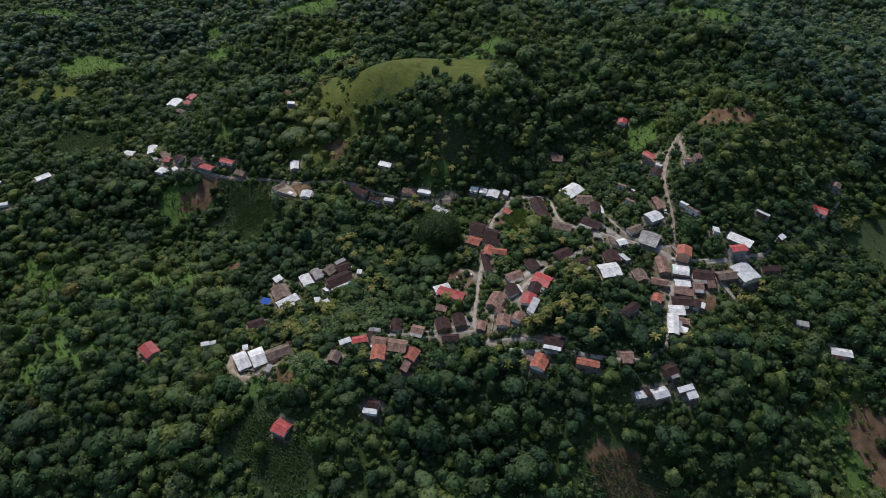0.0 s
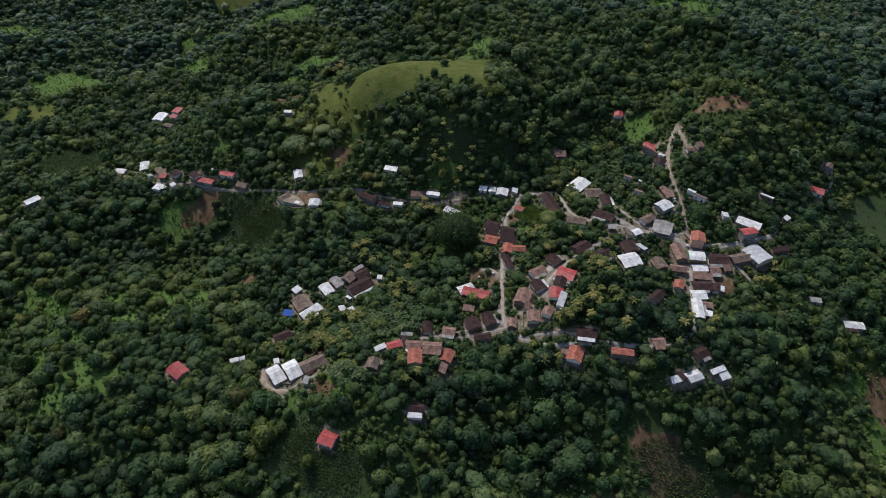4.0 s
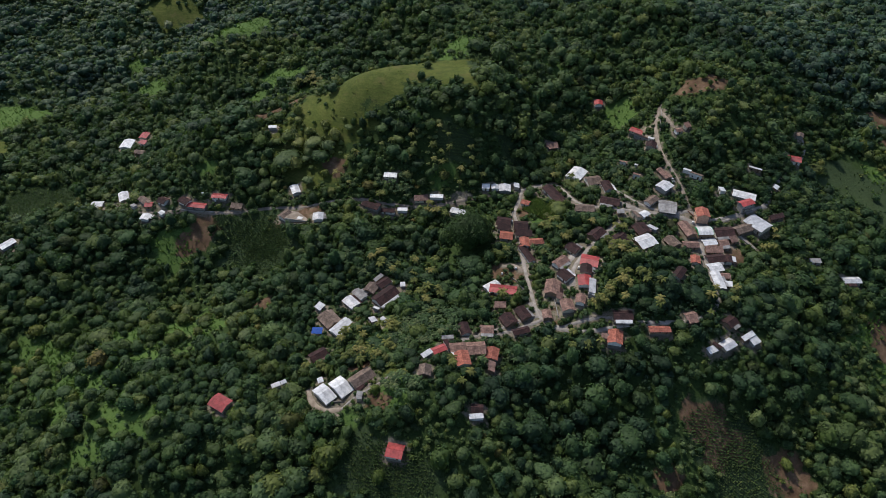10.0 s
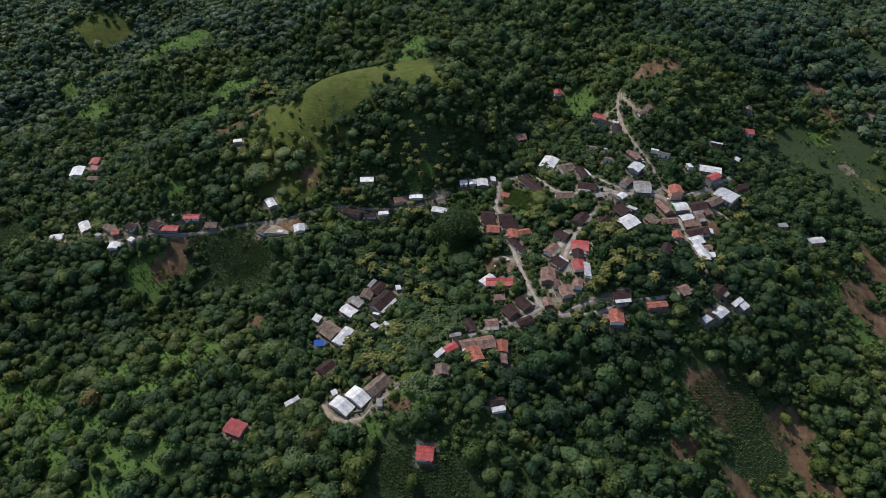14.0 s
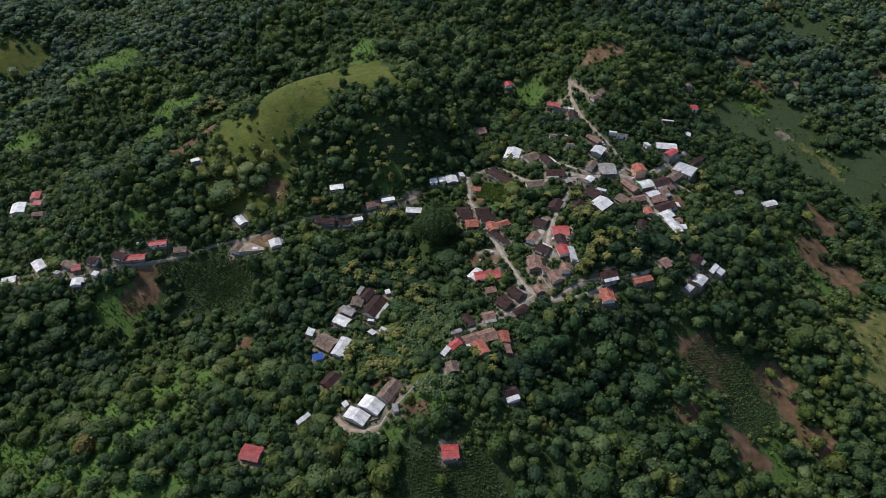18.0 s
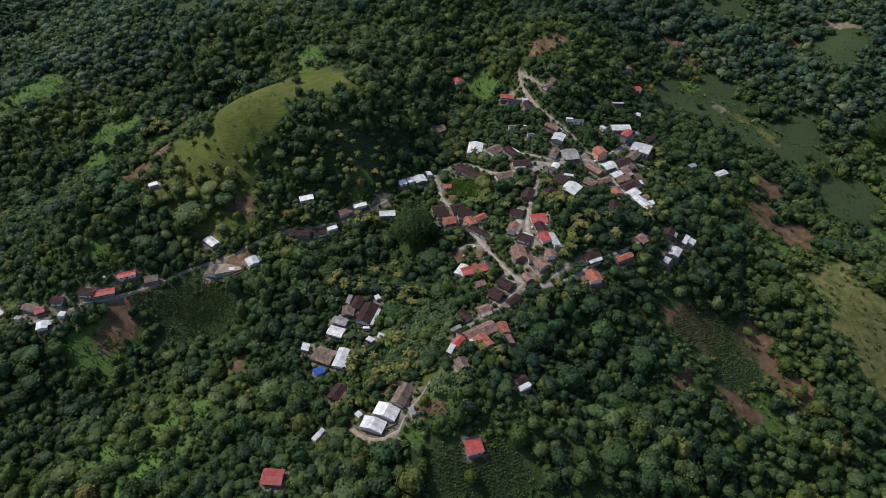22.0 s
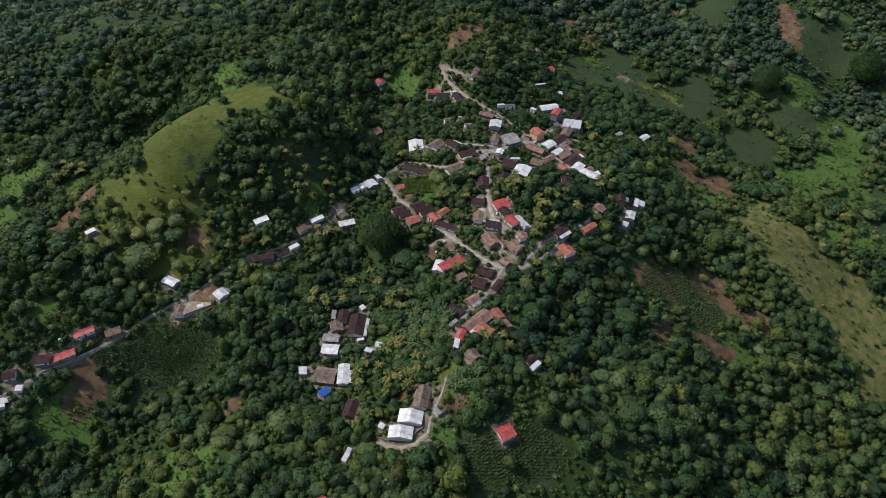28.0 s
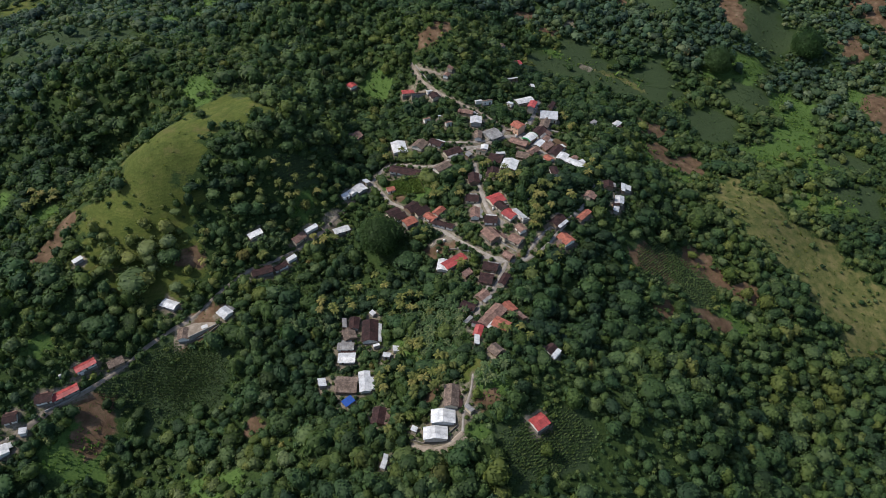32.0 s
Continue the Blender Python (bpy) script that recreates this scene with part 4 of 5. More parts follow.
        if roof in "PBDWG" and length > 6.0 and storeys == 1 and rng.random() < 0.5:
            # a low porch along one side, on posts
            v0, deep, run = -width / 2 + 0.1, rng.uniform(1.6, 2.3), length * rng.uniform(0.55, 0.9)
            u0 = rng.uniform(-length / 2, length / 2 - run)
            sec = [(v0, wall - 0.02), (v0 - deep, wall - 0.5), (v0 - deep, wall - 0.42), (v0, wall + 0.06)]
            part("porch_roof", extruded(sec, u0, u0 + run), ROOFS[rng.choice("GPGDW")], home, "patched porch roof")
            for k in range(3):
                px = u0 + 0.15 + (run - 0.3) * k / 2
                part("porch_post", block(px - 0.06, px + 0.06, v0 - deep + 0.08, v0 - deep + 0.2, -1.2, wall - 0.44), WOOD, home)
        if roof in "PBDO" and rng.random() < 0.6:
            for v in (-hw, hw):
                part("eave_beam", block(-length / 2 + 0.1, length / 2 - 0.1, v * 1.04 - 0.06, v * 1.04 + 0.06, wall + rise_ * 0.08 - 0.2, wall + rise_ * 0.08 - 0.06), WOOD, home)
    return home


rng = random.Random(7)
for h in HOUSES:
    house(*h, rng)


# ---- vegetation ----
vr = np.random.RandomState(11)


def crown(leaves, size, wide=1.0, tall=0.85, bumps=14, seed=0, seg=7, trunk=True, loose=0.08):
    """A crown of about unit radius: an uneven dome with large limbs and small lumps, covered with three-cornered
    leaf clumps, on a thin trunk. Vertices, triangles, which of them are smooth, which are bark."""
    r = np.random.RandomState(seed)

    def unit(v):
        return v / np.linalg.norm(v, axis=-1, keepdims=True)

    limbs = unit(r.normal(size=(4, 3)) * (1, 1, 0.5) + (0, 0, 0.35))
    lumps = unit(r.normal(size=(bumps, 3)) + (0, 0, 0.5))
    reach = r.uniform(0.12, 0.62, 4)

    def radius(d):
        big = (reach * np.exp(-3.2 * (1 - d @ limbs.T))).max(1)
        small = np.exp(-26 * (1 - d @ lumps.T)).max(1)
        return 0.55 + big + 0.22 * small

    shape = np.array([wide, wide, tall])
    k = np.arange(leaves) + 0.5
    dz = 1 - 1.42 * k / leaves
    ang = k * 2.39996 + r.uniform(-0.5, 0.5, leaves)
    d = unit(np.stack([np.cos(ang) * np.sqrt(1 - dz**2), np.sin(ang) * np.sqrt(1 - dz**2), dz], 1) + r.normal(size=(leaves, 3)) * 0.09)
    p = d * (radius(d) * r.uniform(0.98 - loose, 1.0 + loose, leaves))[:, None] * shape
    n = unit(d / shape + r.normal(size=(leaves, 3)) * 0.42 + (0, 0, 0.1))
    u = unit(np.cross(n, r.normal(size=(leaves, 3))))
    w = np.cross(n, u)
    z = (size * r.lognormal(0.0, 0.3, leaves))[:, None]
    v = np.stack([p + u * z, p - 0.5 * u * z + 0.87 * w * z, p - 0.5 * u * z - 0.87 * w * z], 1).reshape(-1, 3)
    f = np.arange(leaves * 3).reshape(-1, 3)
    # the dense inside of the crown
    rows = (-0.6, 0.25) if seg < 6 else (-0.65, -0.1, 0.5) if seg < 8 else (-0.65, -0.25, 0.15, 0.5, 0.8)
    cd = [(math.cos(a) * math.sqrt(1 - h * h), math.sin(a) * math.sqrt(1 - h * h), h) for j, h in enumerate(rows) for a in (np.arange(seg) + 0.5 * j) * 6.2832 / seg]
    cd = np.array(cd + [(0, 0, 1.0)])
    cv = cd * (radius(cd) * 0.9)[:, None] * shape
    n0 = len(v)
    cf = []
    for j in range(len(rows) - 1):
        for q in range(seg):
            a0, a1, b0, b1 = j * seg + q, j * seg + (q + 1) % seg, (j + 1) * seg + q, (j + 1) * seg + (q + 1) % seg
            cf += [(a0, a1, b0), (a1, b1, b0)]
    last = (len(rows) - 1) * seg
    cf += [(last + q, last + (q + 1) % seg, last + seg) for q in range(seg)]
    cf = np.array(cf) + n0
    v, faces = np.concatenate([v, cv]), [f, cf]
    soft, bark = [np.zeros(len(f), bool), np.ones(len(cf), bool)], [np.zeros(len(f) + len(cf), bool)]
    if trunk:
        n0 = len(v)
        ring = np.array([(math.cos(a), math.sin(a)) for a in (0.3, 2.4, 4.5)])
        v = np.concatenate([v, np.c_[ring * 0.09, np.full(3, -0.95)], np.c_[ring * 0.05, np.full(3, -0.2)]])
        tf = np.array([(0, 1, 3), (1, 4, 3), (1, 2, 4), (2, 5, 4), (2, 0, 5), (0, 3, 5)]) + n0
        faces.append(tf), soft.append(np.ones(6, bool)), bark.append(np.ones(6, bool))
    return v, np.concatenate(faces), np.concatenate(soft), np.concatenate(bark)


def stem(limbs, seed):
    """A tapered trunk with limbs, of unit height, six-sided."""
    r = np.random.RandomState(seed)
    v, f = [], []
    def tube(a, b, ra, rb):
        n0 = len(v)
        ax = np.subtract(b, a)
        ax = ax / np.linalg.norm(ax)
        u = np.cross(ax, (0.3, 0.9, 0.1))
        u /= np.linalg.norm(u)
        w = np.cross(ax, u)
        for p, q in ((a, ra), (b, rb)):
            for k in range(6):
                t = k * 1.0472
                v.append(np.array(p) + q * (u * math.cos(t) + w * math.sin(t)))
        for k in range(6):
            f.append([n0 + k, n0 + (k + 1) % 6, n0 + 6 + (k + 1) % 6, n0 + 6 + k])
    tube((0, 0, -0.12), (0.02, 0.01, 0.35), 0.05, 0.036)
    tube((0.02, 0.01, 0.33), (0.0, 0.03, 0.75), 0.037, 0.02)
    for k in range(limbs):
        t = k * 2.4 + r.rand()
        h = 0.34 + 0.3 * k / limbs
        tube((0.015, 0.01, h), (math.cos(t) * 0.24, math.sin(t) * 0.24, h + 0.24), 0.022, 0.009)
    return np.array(v), np.array(f)


# round, tall, spreading and lopsided kinds
HABITS = ((1.0, 0.85, 14), (1.0, 0.95, 18), (1.12, 0.68, 16), (0.9, 1.15, 12), (1.05, 0.8, 22), (0.82, 1.0, 10), (1.2, 0.6, 20), (1.0, 0.78, 12))
NEAR_CROWNS = [crown(150, 0.12, *HABITS[k % 8], seed=k, seg=9) for k in range(12)]
MID_CROWNS = [crown(84, 0.16, *HABITS[k % 8], seed=50 + k, seg=7) for k in range(9)]
SMALL_CROWNS = [crown(22, 0.24, 1.0, 0.75, 7, seed=30 + k, seg=5, trunk=False) for k in range(5)]
FAR_CROWNS = [crown(28, 0.22, *HABITS[k % 8], seed=40 + k, seg=6, trunk=False, loose=0.16) for k in range(9)]

# Where trees stand: an uneven grid, thinned by roofs, roads and clearings.
EDGE = [(-720, 0), (-700, 300), (-520, 400), (-400, 540), (-200, 640), (170, 660), (300, 610), (430, 450), (540, 320), (690, 140), (520, -30), (385, -120), (290, -200), (195, -260), (-30, -190), (-110, -265), (-190, -240), (-250, -205), (-310, -165), (-420, -110), (-520, -50)]


def in_view(x, y):
    odd = np.zeros(np.shape(x), bool)
    for (x0, y0), (x1, y1) in zip(EDGE, EDGE[1:] + EDGE[:1]):
        odd ^= ((y0 > y) != (y1 > y)) & (x < (x1 - x0) * (y - y0) / (y1 - y0 + 1e-9) + x0)
    return odd


def scattered(step, lo, hi):
    xs, ys = np.meshgrid(np.arange(-730, 700, step), np.arange(-280, 665, step * 0.87))
    xs = xs + (np.arange(xs.shape[0])[:, None] % 2) * step / 2
    xs = (xs + vr.uniform(-0.36, 0.36, xs.shape) * step).ravel()
    ys = (ys + vr.uniform(-0.36, 0.36, ys.shape) * step).ravel()
    d = np.hypot(xs, ys + 200)
    k = in_view(xs, ys) & (d >= lo) & (d < hi)
    return xs[k], ys[k]


def tone(x, y):
    """Slow changes of the woods' colour and height, 0 to 1."""
    return np.array([0.5 + 0.5 * noise.noise(Vector((a * 0.013, b * 0.013, 0.0))) + 0.25 * noise.noise(Vector((a * 0.04, b * 0.04, 3.0))) for a, b in zip(x, y)])


# Shade on slopes painted into the leaf tone, other areas lightened: middle, half lengths, shift of tone.
TONE_ZONES = [(56, -87, 66, 26, -0.35), (108, -48, 37, 15, -0.20), (-408, 216, 101, 63, 0.35), (200, 272, 110, 56, -0.35), (-173, -129, 61, 48, 0.12), (337, 4, 78, 155, 0.35), (-154, 235, 53, 38, 0.10), (-145, -74, 72, 21, 0.08), (-71, -55, 26, 25, -0.20), (165, -115, 70, 55, 0.3), (62, -140, 42, 26, -0.35), (134, -7, 97, 27, -0.20), (60, -49, 44, 24, -0.20), (219, -64, 63, 75, 0.20), (190, -157, 58, 31, 0.35)]


def scrub(x, y):
    """Where the woods give way to low second growth, 0 to 1."""
    v = np.array([noise.noise(Vector((a * 0.011, b * 0.014, 7.0))) + 0.5 * noise.noise(Vector((a * 0.035, b * 0.03, 9.0))) for a, b in zip(x, y)])
    return np.clip((v - 0.08) * 4, 0, 1)


def planted(step, lo, hi, big, reach=1e9):
    x, y = scattered(step, lo, hi)
    if reach < 1e8:
        n = (abs(x) < 330) & (abs(y) < 210)
        x, y = x[n], y[n]
        n = np.minimum(house_gap(x, y), road_gap(x, y) + 4) < reach
        x, y = x[n], y[n]
    keep = np.ones(len(x))
    for p in PATCHES:
        keep = np.where(inside(x, y, p) > 0, np.minimum(keep, p[6]), keep)
    # trees left in clearings stand in clumps
    clump = np.array([noise.noise(Vector((a * 0.07, b * 0.07, 21.0))) for a, b in zip(x, y)])
    keep = np.where((keep > 0.02) & (keep < 0.99), keep * np.clip(1 + 4.0 * clump, 0.15, 2.2), keep)
    ok = vr.rand(len(x)) < keep
    x, y = x[ok], y[ok]
    hg, rg = np.full(len(x), 99.0), np.full(len(x), 99.0)
    n = (abs(x) < 340) & (abs(y) < 240)
    hg[n], rg[n] = house_gap(x[n], y[n]), road_gap(x[n], y[n])
    t = tone(x, y)
    for p in PATCHES:
        if p[5] != "soil":
            t = t + 0.16 * (inside(x, y, p, 4.0) > 0)
    sc = scrub(x, y)
    size = big * np.clip(vr.lognormal(-0.09, 0.48, len(x)), 0.42, 2.05) * (0.85 + 0.3 * t)
    size = size * (1 - 0.3 * sc * (vr.rand(len(x)) < 0.85))
    for p in PATCHES:
        if p[5] == "grass":
            size = np.where(inside(x, y, p) > 0, size * 1.12, size)
        elif p[5] == "pasture":
            size = np.where(inside(x, y, p) > 0, size * 0.6, size)
    # on the lower side of a clearing the growth stays low
    far = np.hypot(x, y + 270)
    closed = np.all([inside(x, y, p) <= 0 for p in PATCHES], axis=0)
    for p in PATCHES:
        for step in (4.0, 8.0):
            edge = inside(x + x / far * step, y + (y + 270) / far * step, p) > 0
            size = np.where(closed & edge & (p[6] < 0.5), np.minimum(size, 0.45 * step), size)
    size = np.maximum(size, np.minimum(big * 0.4, 1.6))
    t = t + 0.35 * sc
    for sx, sy, sa, sb, shift in TONE_ZONES:
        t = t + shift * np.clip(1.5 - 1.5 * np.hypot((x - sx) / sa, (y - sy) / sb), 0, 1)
    size = np.minimum(size, np.minimum(0.55 + 0.55 * hg, 0.9 + 0.75 * rg))
    size = np.minimum(size, np.maximum(0.9 * (np.hypot(x + 3.8, y - 16.5) - 11.5), 0))
    ok = (hg > 0.7) & (rg > 0.6) & (size > 0.8)
    return x[ok], y[ok], size[ok], np.minimum(hg, rg)[ok], t[ok]


def woods(name, x, y, size, t, crowns, label, leaf=None):
    z = height(x, y)
    spin, pick = vr.rand(len(x)) * 6.283, vr.randint(len(crowns), size=len(x))
    tall = vr.uniform(0.8, 1.3, len(x))
    tints = np.clip(0.85 * t * vr.uniform(0.5, 1.2, len(x)) + vr.normal(0, 0.2, len(x)) + 0.5 * (vr.rand(len(x)) < 0.06), 0, 1.35)
    # yellowish and bluish kinds of tree, a few of them brown
    kinds = np.clip(vr.normal(0.45, 0.2, len(x)) + 0.25 * (t - 0.5) + 0.6 * (vr.rand(len(x)) < 0.006), 0, 1.2)
    V, F, T, K, S, M, base = [], [], [], [], [], [], 0
    for k, (cv, cf, soft, bark) in enumerate(crowns):
        m = pick == k
        if not m.any():
            continue
        c, s = np.cos(spin[m])[:, None], np.sin(spin[m])[:, None]
        sx = size[m][:, None]
        lean = vr.uniform(0.8, 1.25, (m.sum(), 1))
        c, s = c * lean, s * lean
        px = (cv[None, :, 0] * c - cv[None, :, 1] * s / lean) * sx + x[m][:, None]
        py = (cv[None, :, 0] * s + cv[None, :, 1] * c) * sx + y[m][:, None]
        pz = (cv[None, :, 2] * tall[m][:, None] + 0.72) * sx + z[m][:, None]
        V.append(np.stack([px, py, pz], -1).reshape(-1, 3))
        count, nv = m.sum(), len(cv)
        F.append((cf[None] + (np.arange(count) * nv)[:, None, None] + base).reshape(-1, 3))
        T.append(np.repeat(tints[m], nv))
        K.append(np.repeat(kinds[m], nv))
        S.append(np.tile(soft, count))
        M.append(np.tile(bark, count))
        base += count * nv
    ob = new(name, array_mesh(name, np.concatenate(V), np.concatenate(F), [leaf or LEAF, BARK], np.concatenate(M), {"tint": np.concatenate(T), "kind": np.concatenate(K)}, np.concatenate(S)))
    return tagged(ob, label, "trees", kind="stuff")


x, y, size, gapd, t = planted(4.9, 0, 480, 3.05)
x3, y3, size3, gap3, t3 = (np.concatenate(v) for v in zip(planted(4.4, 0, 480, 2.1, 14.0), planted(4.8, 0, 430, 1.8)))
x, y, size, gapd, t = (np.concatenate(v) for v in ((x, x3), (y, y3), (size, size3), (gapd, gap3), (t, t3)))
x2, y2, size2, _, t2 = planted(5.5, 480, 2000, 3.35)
size2 = np.minimum(size2, 6.4)
# the trees that stand nearest to the houses are single things
order = np.argsort(gapd + 0.02 * np.hypot(x, y))[:300]
single = np.zeros(len(x), bool)
single[order] = True
tall_ones, low_ones = ~single & (size >= 2.5), ~single & (size < 2.5)
close = np.hypot(x, y + 240) < 330
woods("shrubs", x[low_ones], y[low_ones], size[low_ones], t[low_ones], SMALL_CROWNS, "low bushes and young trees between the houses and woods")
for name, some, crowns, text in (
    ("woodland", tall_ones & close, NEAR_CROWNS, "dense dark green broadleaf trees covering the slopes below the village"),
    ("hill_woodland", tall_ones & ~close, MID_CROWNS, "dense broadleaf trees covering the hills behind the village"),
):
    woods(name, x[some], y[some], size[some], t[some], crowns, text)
woods("far_woodland", x2, y2, size2, t2, FAR_CROWNS, "broadleaf woods on the far hills and valleys", LEAF_HAZED)

# the woods go on around the view, thinner
mx, my = np.meshgrid(np.arange(-430, 430, 12.5), np.arange(-360, -150, 11.0))
mx, my = (mx + vr.uniform(-4, 4, mx.shape)).ravel(), (my + vr.uniform(-4, 4, my.shape)).ravel()
rest = ~in_view(mx, my)
mx, my = mx[rest], my[rest]
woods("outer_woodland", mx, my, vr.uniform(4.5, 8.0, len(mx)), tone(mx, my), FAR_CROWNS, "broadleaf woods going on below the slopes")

TRUNKS = [array_mesh("trunk", *stem(5, 60 + k), [BARK], smooth=True) for k in range(3)]


def crown_mesh(mat, *shape, **more):
    v, f, soft, _ = crown(*shape, trunk=False, **more)
    return array_mesh("crown", v, f, [mat], smooth=soft)


CROWNS = [crown_mesh(LEAF_TREE, 210, 0.14, *HABITS[k], seed=80 + k) for k in range(6)]
for k in np.where(single)[0]:
    tree = new("tree")
    s = size[k]
    tree.matrix_world = Matrix.Translation((x[k], y[k], float(height(x[k], y[k])))) @ Matrix.Rotation(vr.rand() * 6.283, 4, "Z")
    trunk, top = new("trunk", TRUNKS[k % 3]), new("crown", CROWNS[k % 6])
    trunk.parent = top.parent = tree
    trunk.scale = (s * 1.3, s * 1.3, s * 1.5)
    top.scale, top.location = (s, s, s * vr.uniform(0.85, 1.2)), (0, 0, 0.8 * s)
    tagged(tree, "round leafy green tree beside the houses" if s > 2.2 else "low leafy shrub in a house yard", "tree", "village trees")

# One very large spreading tree stands by the street.
GREAT_STEM = array_mesh("trunk", *stem(9, 5), [BARK], smooth=True)
GREAT_CROWN = crown_mesh(LEAF_BIG, 4600, 0.034, 1.0, 0.75, 60, seed=5, seg=20, loose=0.13)
for gx_, gy_, wide, text in ((-3.8, 16.5, 14.2, "huge dark round spreading tree in the village"), (474, 109, 17, "huge dark spreading tree among far fields"), (373, 121, 15, "huge dark spreading tree among far fields")):
    great = new("tree")
    great.location = (gx_, gy_, float(height(gx_, gy_)))
    gt, gc = new("trunk", GREAT_STEM), new("crown", GREAT_CROWN)
    gt.parent = gc.parent = great
    gt.scale = (0.9 * wide, 0.9 * wide, 1.05 * wide)
    gc.scale, gc.location = (wide, wide, 1.05 * wide), (0, 0, 0.62 * wide)
    tagged(great, text, "tree")


# Palms: rosettes of long drooping leaves.
def rosette(fronds, length, width, droop, seed):
    r = np.random.RandomState(seed)
    v, f = [], []
    for k in range(fronds):
        a = k * 2.4 + r.uniform(-0.3, 0.3)
        up, ln = r.uniform(0.35, 1.1), length * r.uniform(0.75, 1.1)
        d, sd = np.array([math.cos(a), math.sin(a), 0]), np.array([-math.sin(a), math.cos(a), 0])
        n0, segs = len(v), 5
        for j in range(segs + 1):
            q = j / segs
            mid = d * ln * q * (1 - 0.15 * q) + np.array([0, 0, ln * (up * q - droop * q * q)])
            half = width * (0.25 + 1.5 * q * (1.25 - q)) * (0.1 if j == segs else 1)
            v += [mid - sd * half + (0, 0, -half * 0.35), mid, mid + sd * half + (0, 0, -half * 0.35)]
        for j in range(segs):
            b = n0 + 3 * j
            f += [[b, b + 1, b + 4, b + 3], [b + 1, b + 2, b + 5, b + 4]]
    return np.array(v), np.array(f)


PALM_TOPS = [array_mesh("fronds", *rosette(13, 3.1, 0.5, 0.9, k), [LEAF_PALM]) for k in range(3)]
PALM_STEM = array_mesh("trunk", *stem(0, 3), [BARK], smooth=True)


def palm(x, y, tall, scale):
    plant = new("palm")
    plant.location = (x, y, float(height(x, y)))
    plant.rotation_euler = (0, 0, vr.rand() * 6.283)
    st, tp = new("trunk", PALM_STEM), new("fronds", PALM_TOPS[vr.randint(3)])
    st.parent = tp.parent = plant
    st.scale, tp.location = (2.6, 2.6, tall / 0.75), (0, 0, tall * 0.97)
    tp.scale = (scale,) * 3
    tagged(plant, "yellowish green palm with drooping fronds", "palm", "palms")


def grove(cx, cy, a, b, count):
    done = 0
    for _ in range(count * 12):
        px, py = cx + vr.uniform(-1, 1) * a, cy + vr.uniform(-1, 1) * b
        if done >= count or house_gap(np.array([px]), np.array([py]))[0] < 2.4 or road_gap(np.array([px]), np.array([py]))[0] < 1.5:
            continue
        done += 1
        palm(px, py, vr.uniform(5.5, 8.5), vr.uniform(0.85, 1.25))


grove(-179, 145, 9, 6, 13)
grove(-35, -23, 21, 19, 16)
grove(-32, -81, 20, 17, 16)
grove(-12, -33, 11, 21, 6)
grove(74, 26, 12, 17, 6)
grove(77, -16, 14, 11, 10)
grove(94, -10, 14, 12, 8)
grove(-60, 67, 27, 8, 10)
grove(-24, 70, 22, 8, 5)
grove(-49, 37, 23, 5, 8)
grove(137, -1, 8, 15, 5)
grove(161, 64, 11, 14, 5)
grove(-26, -63, 10, 11, 6)
grove(-49, -94, 8, 7, 4)
grove(27, -84, 10, 11, 5)
grove(-171, 152, 38, 10, 6)
grove(32, 23, 15, 17, 5)
grove(-96, 43, 9, 12, 5)
grove(56, 14, 7, 9, 3)
grove(77, 28, 7, 12, 9)
grove(85, 22, 6, 11, 6)
grove(39, 31, 5, 6, 3)
grove(50, 25, 5, 6, 3)
grove(86, -12, 7, 7, 6)
grove(100, -6, 7, 7, 4)
grove(77, -20, 6, 5, 4)
grove(65, -28, 5, 4, 3)
grove(75, -46, 9, 6, 5)
grove(29, -20, 5, 5, 3)
grove(33, 83, 8, 6, 3)
grove(-16, -31, 10, 9, 6)
grove(-18, -83, 6, 7, 7)
grove(-33, -85, 5, 5, 3)
grove(-50, 72, 15, 6, 5)
grove(-34, 62, 9, 7, 3)


# Crops in rows on the tilled plots, and low weeds and bushes on the grass.
def tufts(name, x, y, size, seed, mat, label, category, leaves=5):
    r = np.random.RandomState(seed)
    n = len(x)
    z = height(x, y)
    a = r.rand(n, leaves) * 6.283
    d = np.stack([np.cos(a), np.sin(a), np.zeros_like(a)], -1)
    sd = np.stack([-np.sin(a), np.cos(a), np.zeros_like(a)], -1)
    s = size[:, None, None] * r.uniform(0.7, 1.2, (n, leaves, 1))
    base = np.stack([x, y, z], -1)[:, None, :] + np.array([0, 0, 0.05])
    up = np.array([0, 0, 1.0])
    v = np.stack([base - sd * s * 0.25, base + sd * s * 0.25, base + d * s * 0.75 + up * s * 0.9 + sd * s * 0.3, base + d * s * 0.75 + up * s * 0.9 - sd * s * 0.3], 2)
    v = v.reshape(-1, 3)
    ob = new(name, array_mesh(name, v, np.arange(len(v)).reshape(-1, 4), [mat], None, {"tint": np.repeat(r.rand(n), leaves * 4), "kind": np.repeat(r.uniform(0.35, 0.6, n), leaves * 4)}))
    return tagged(ob, label, category, kind="stuff")


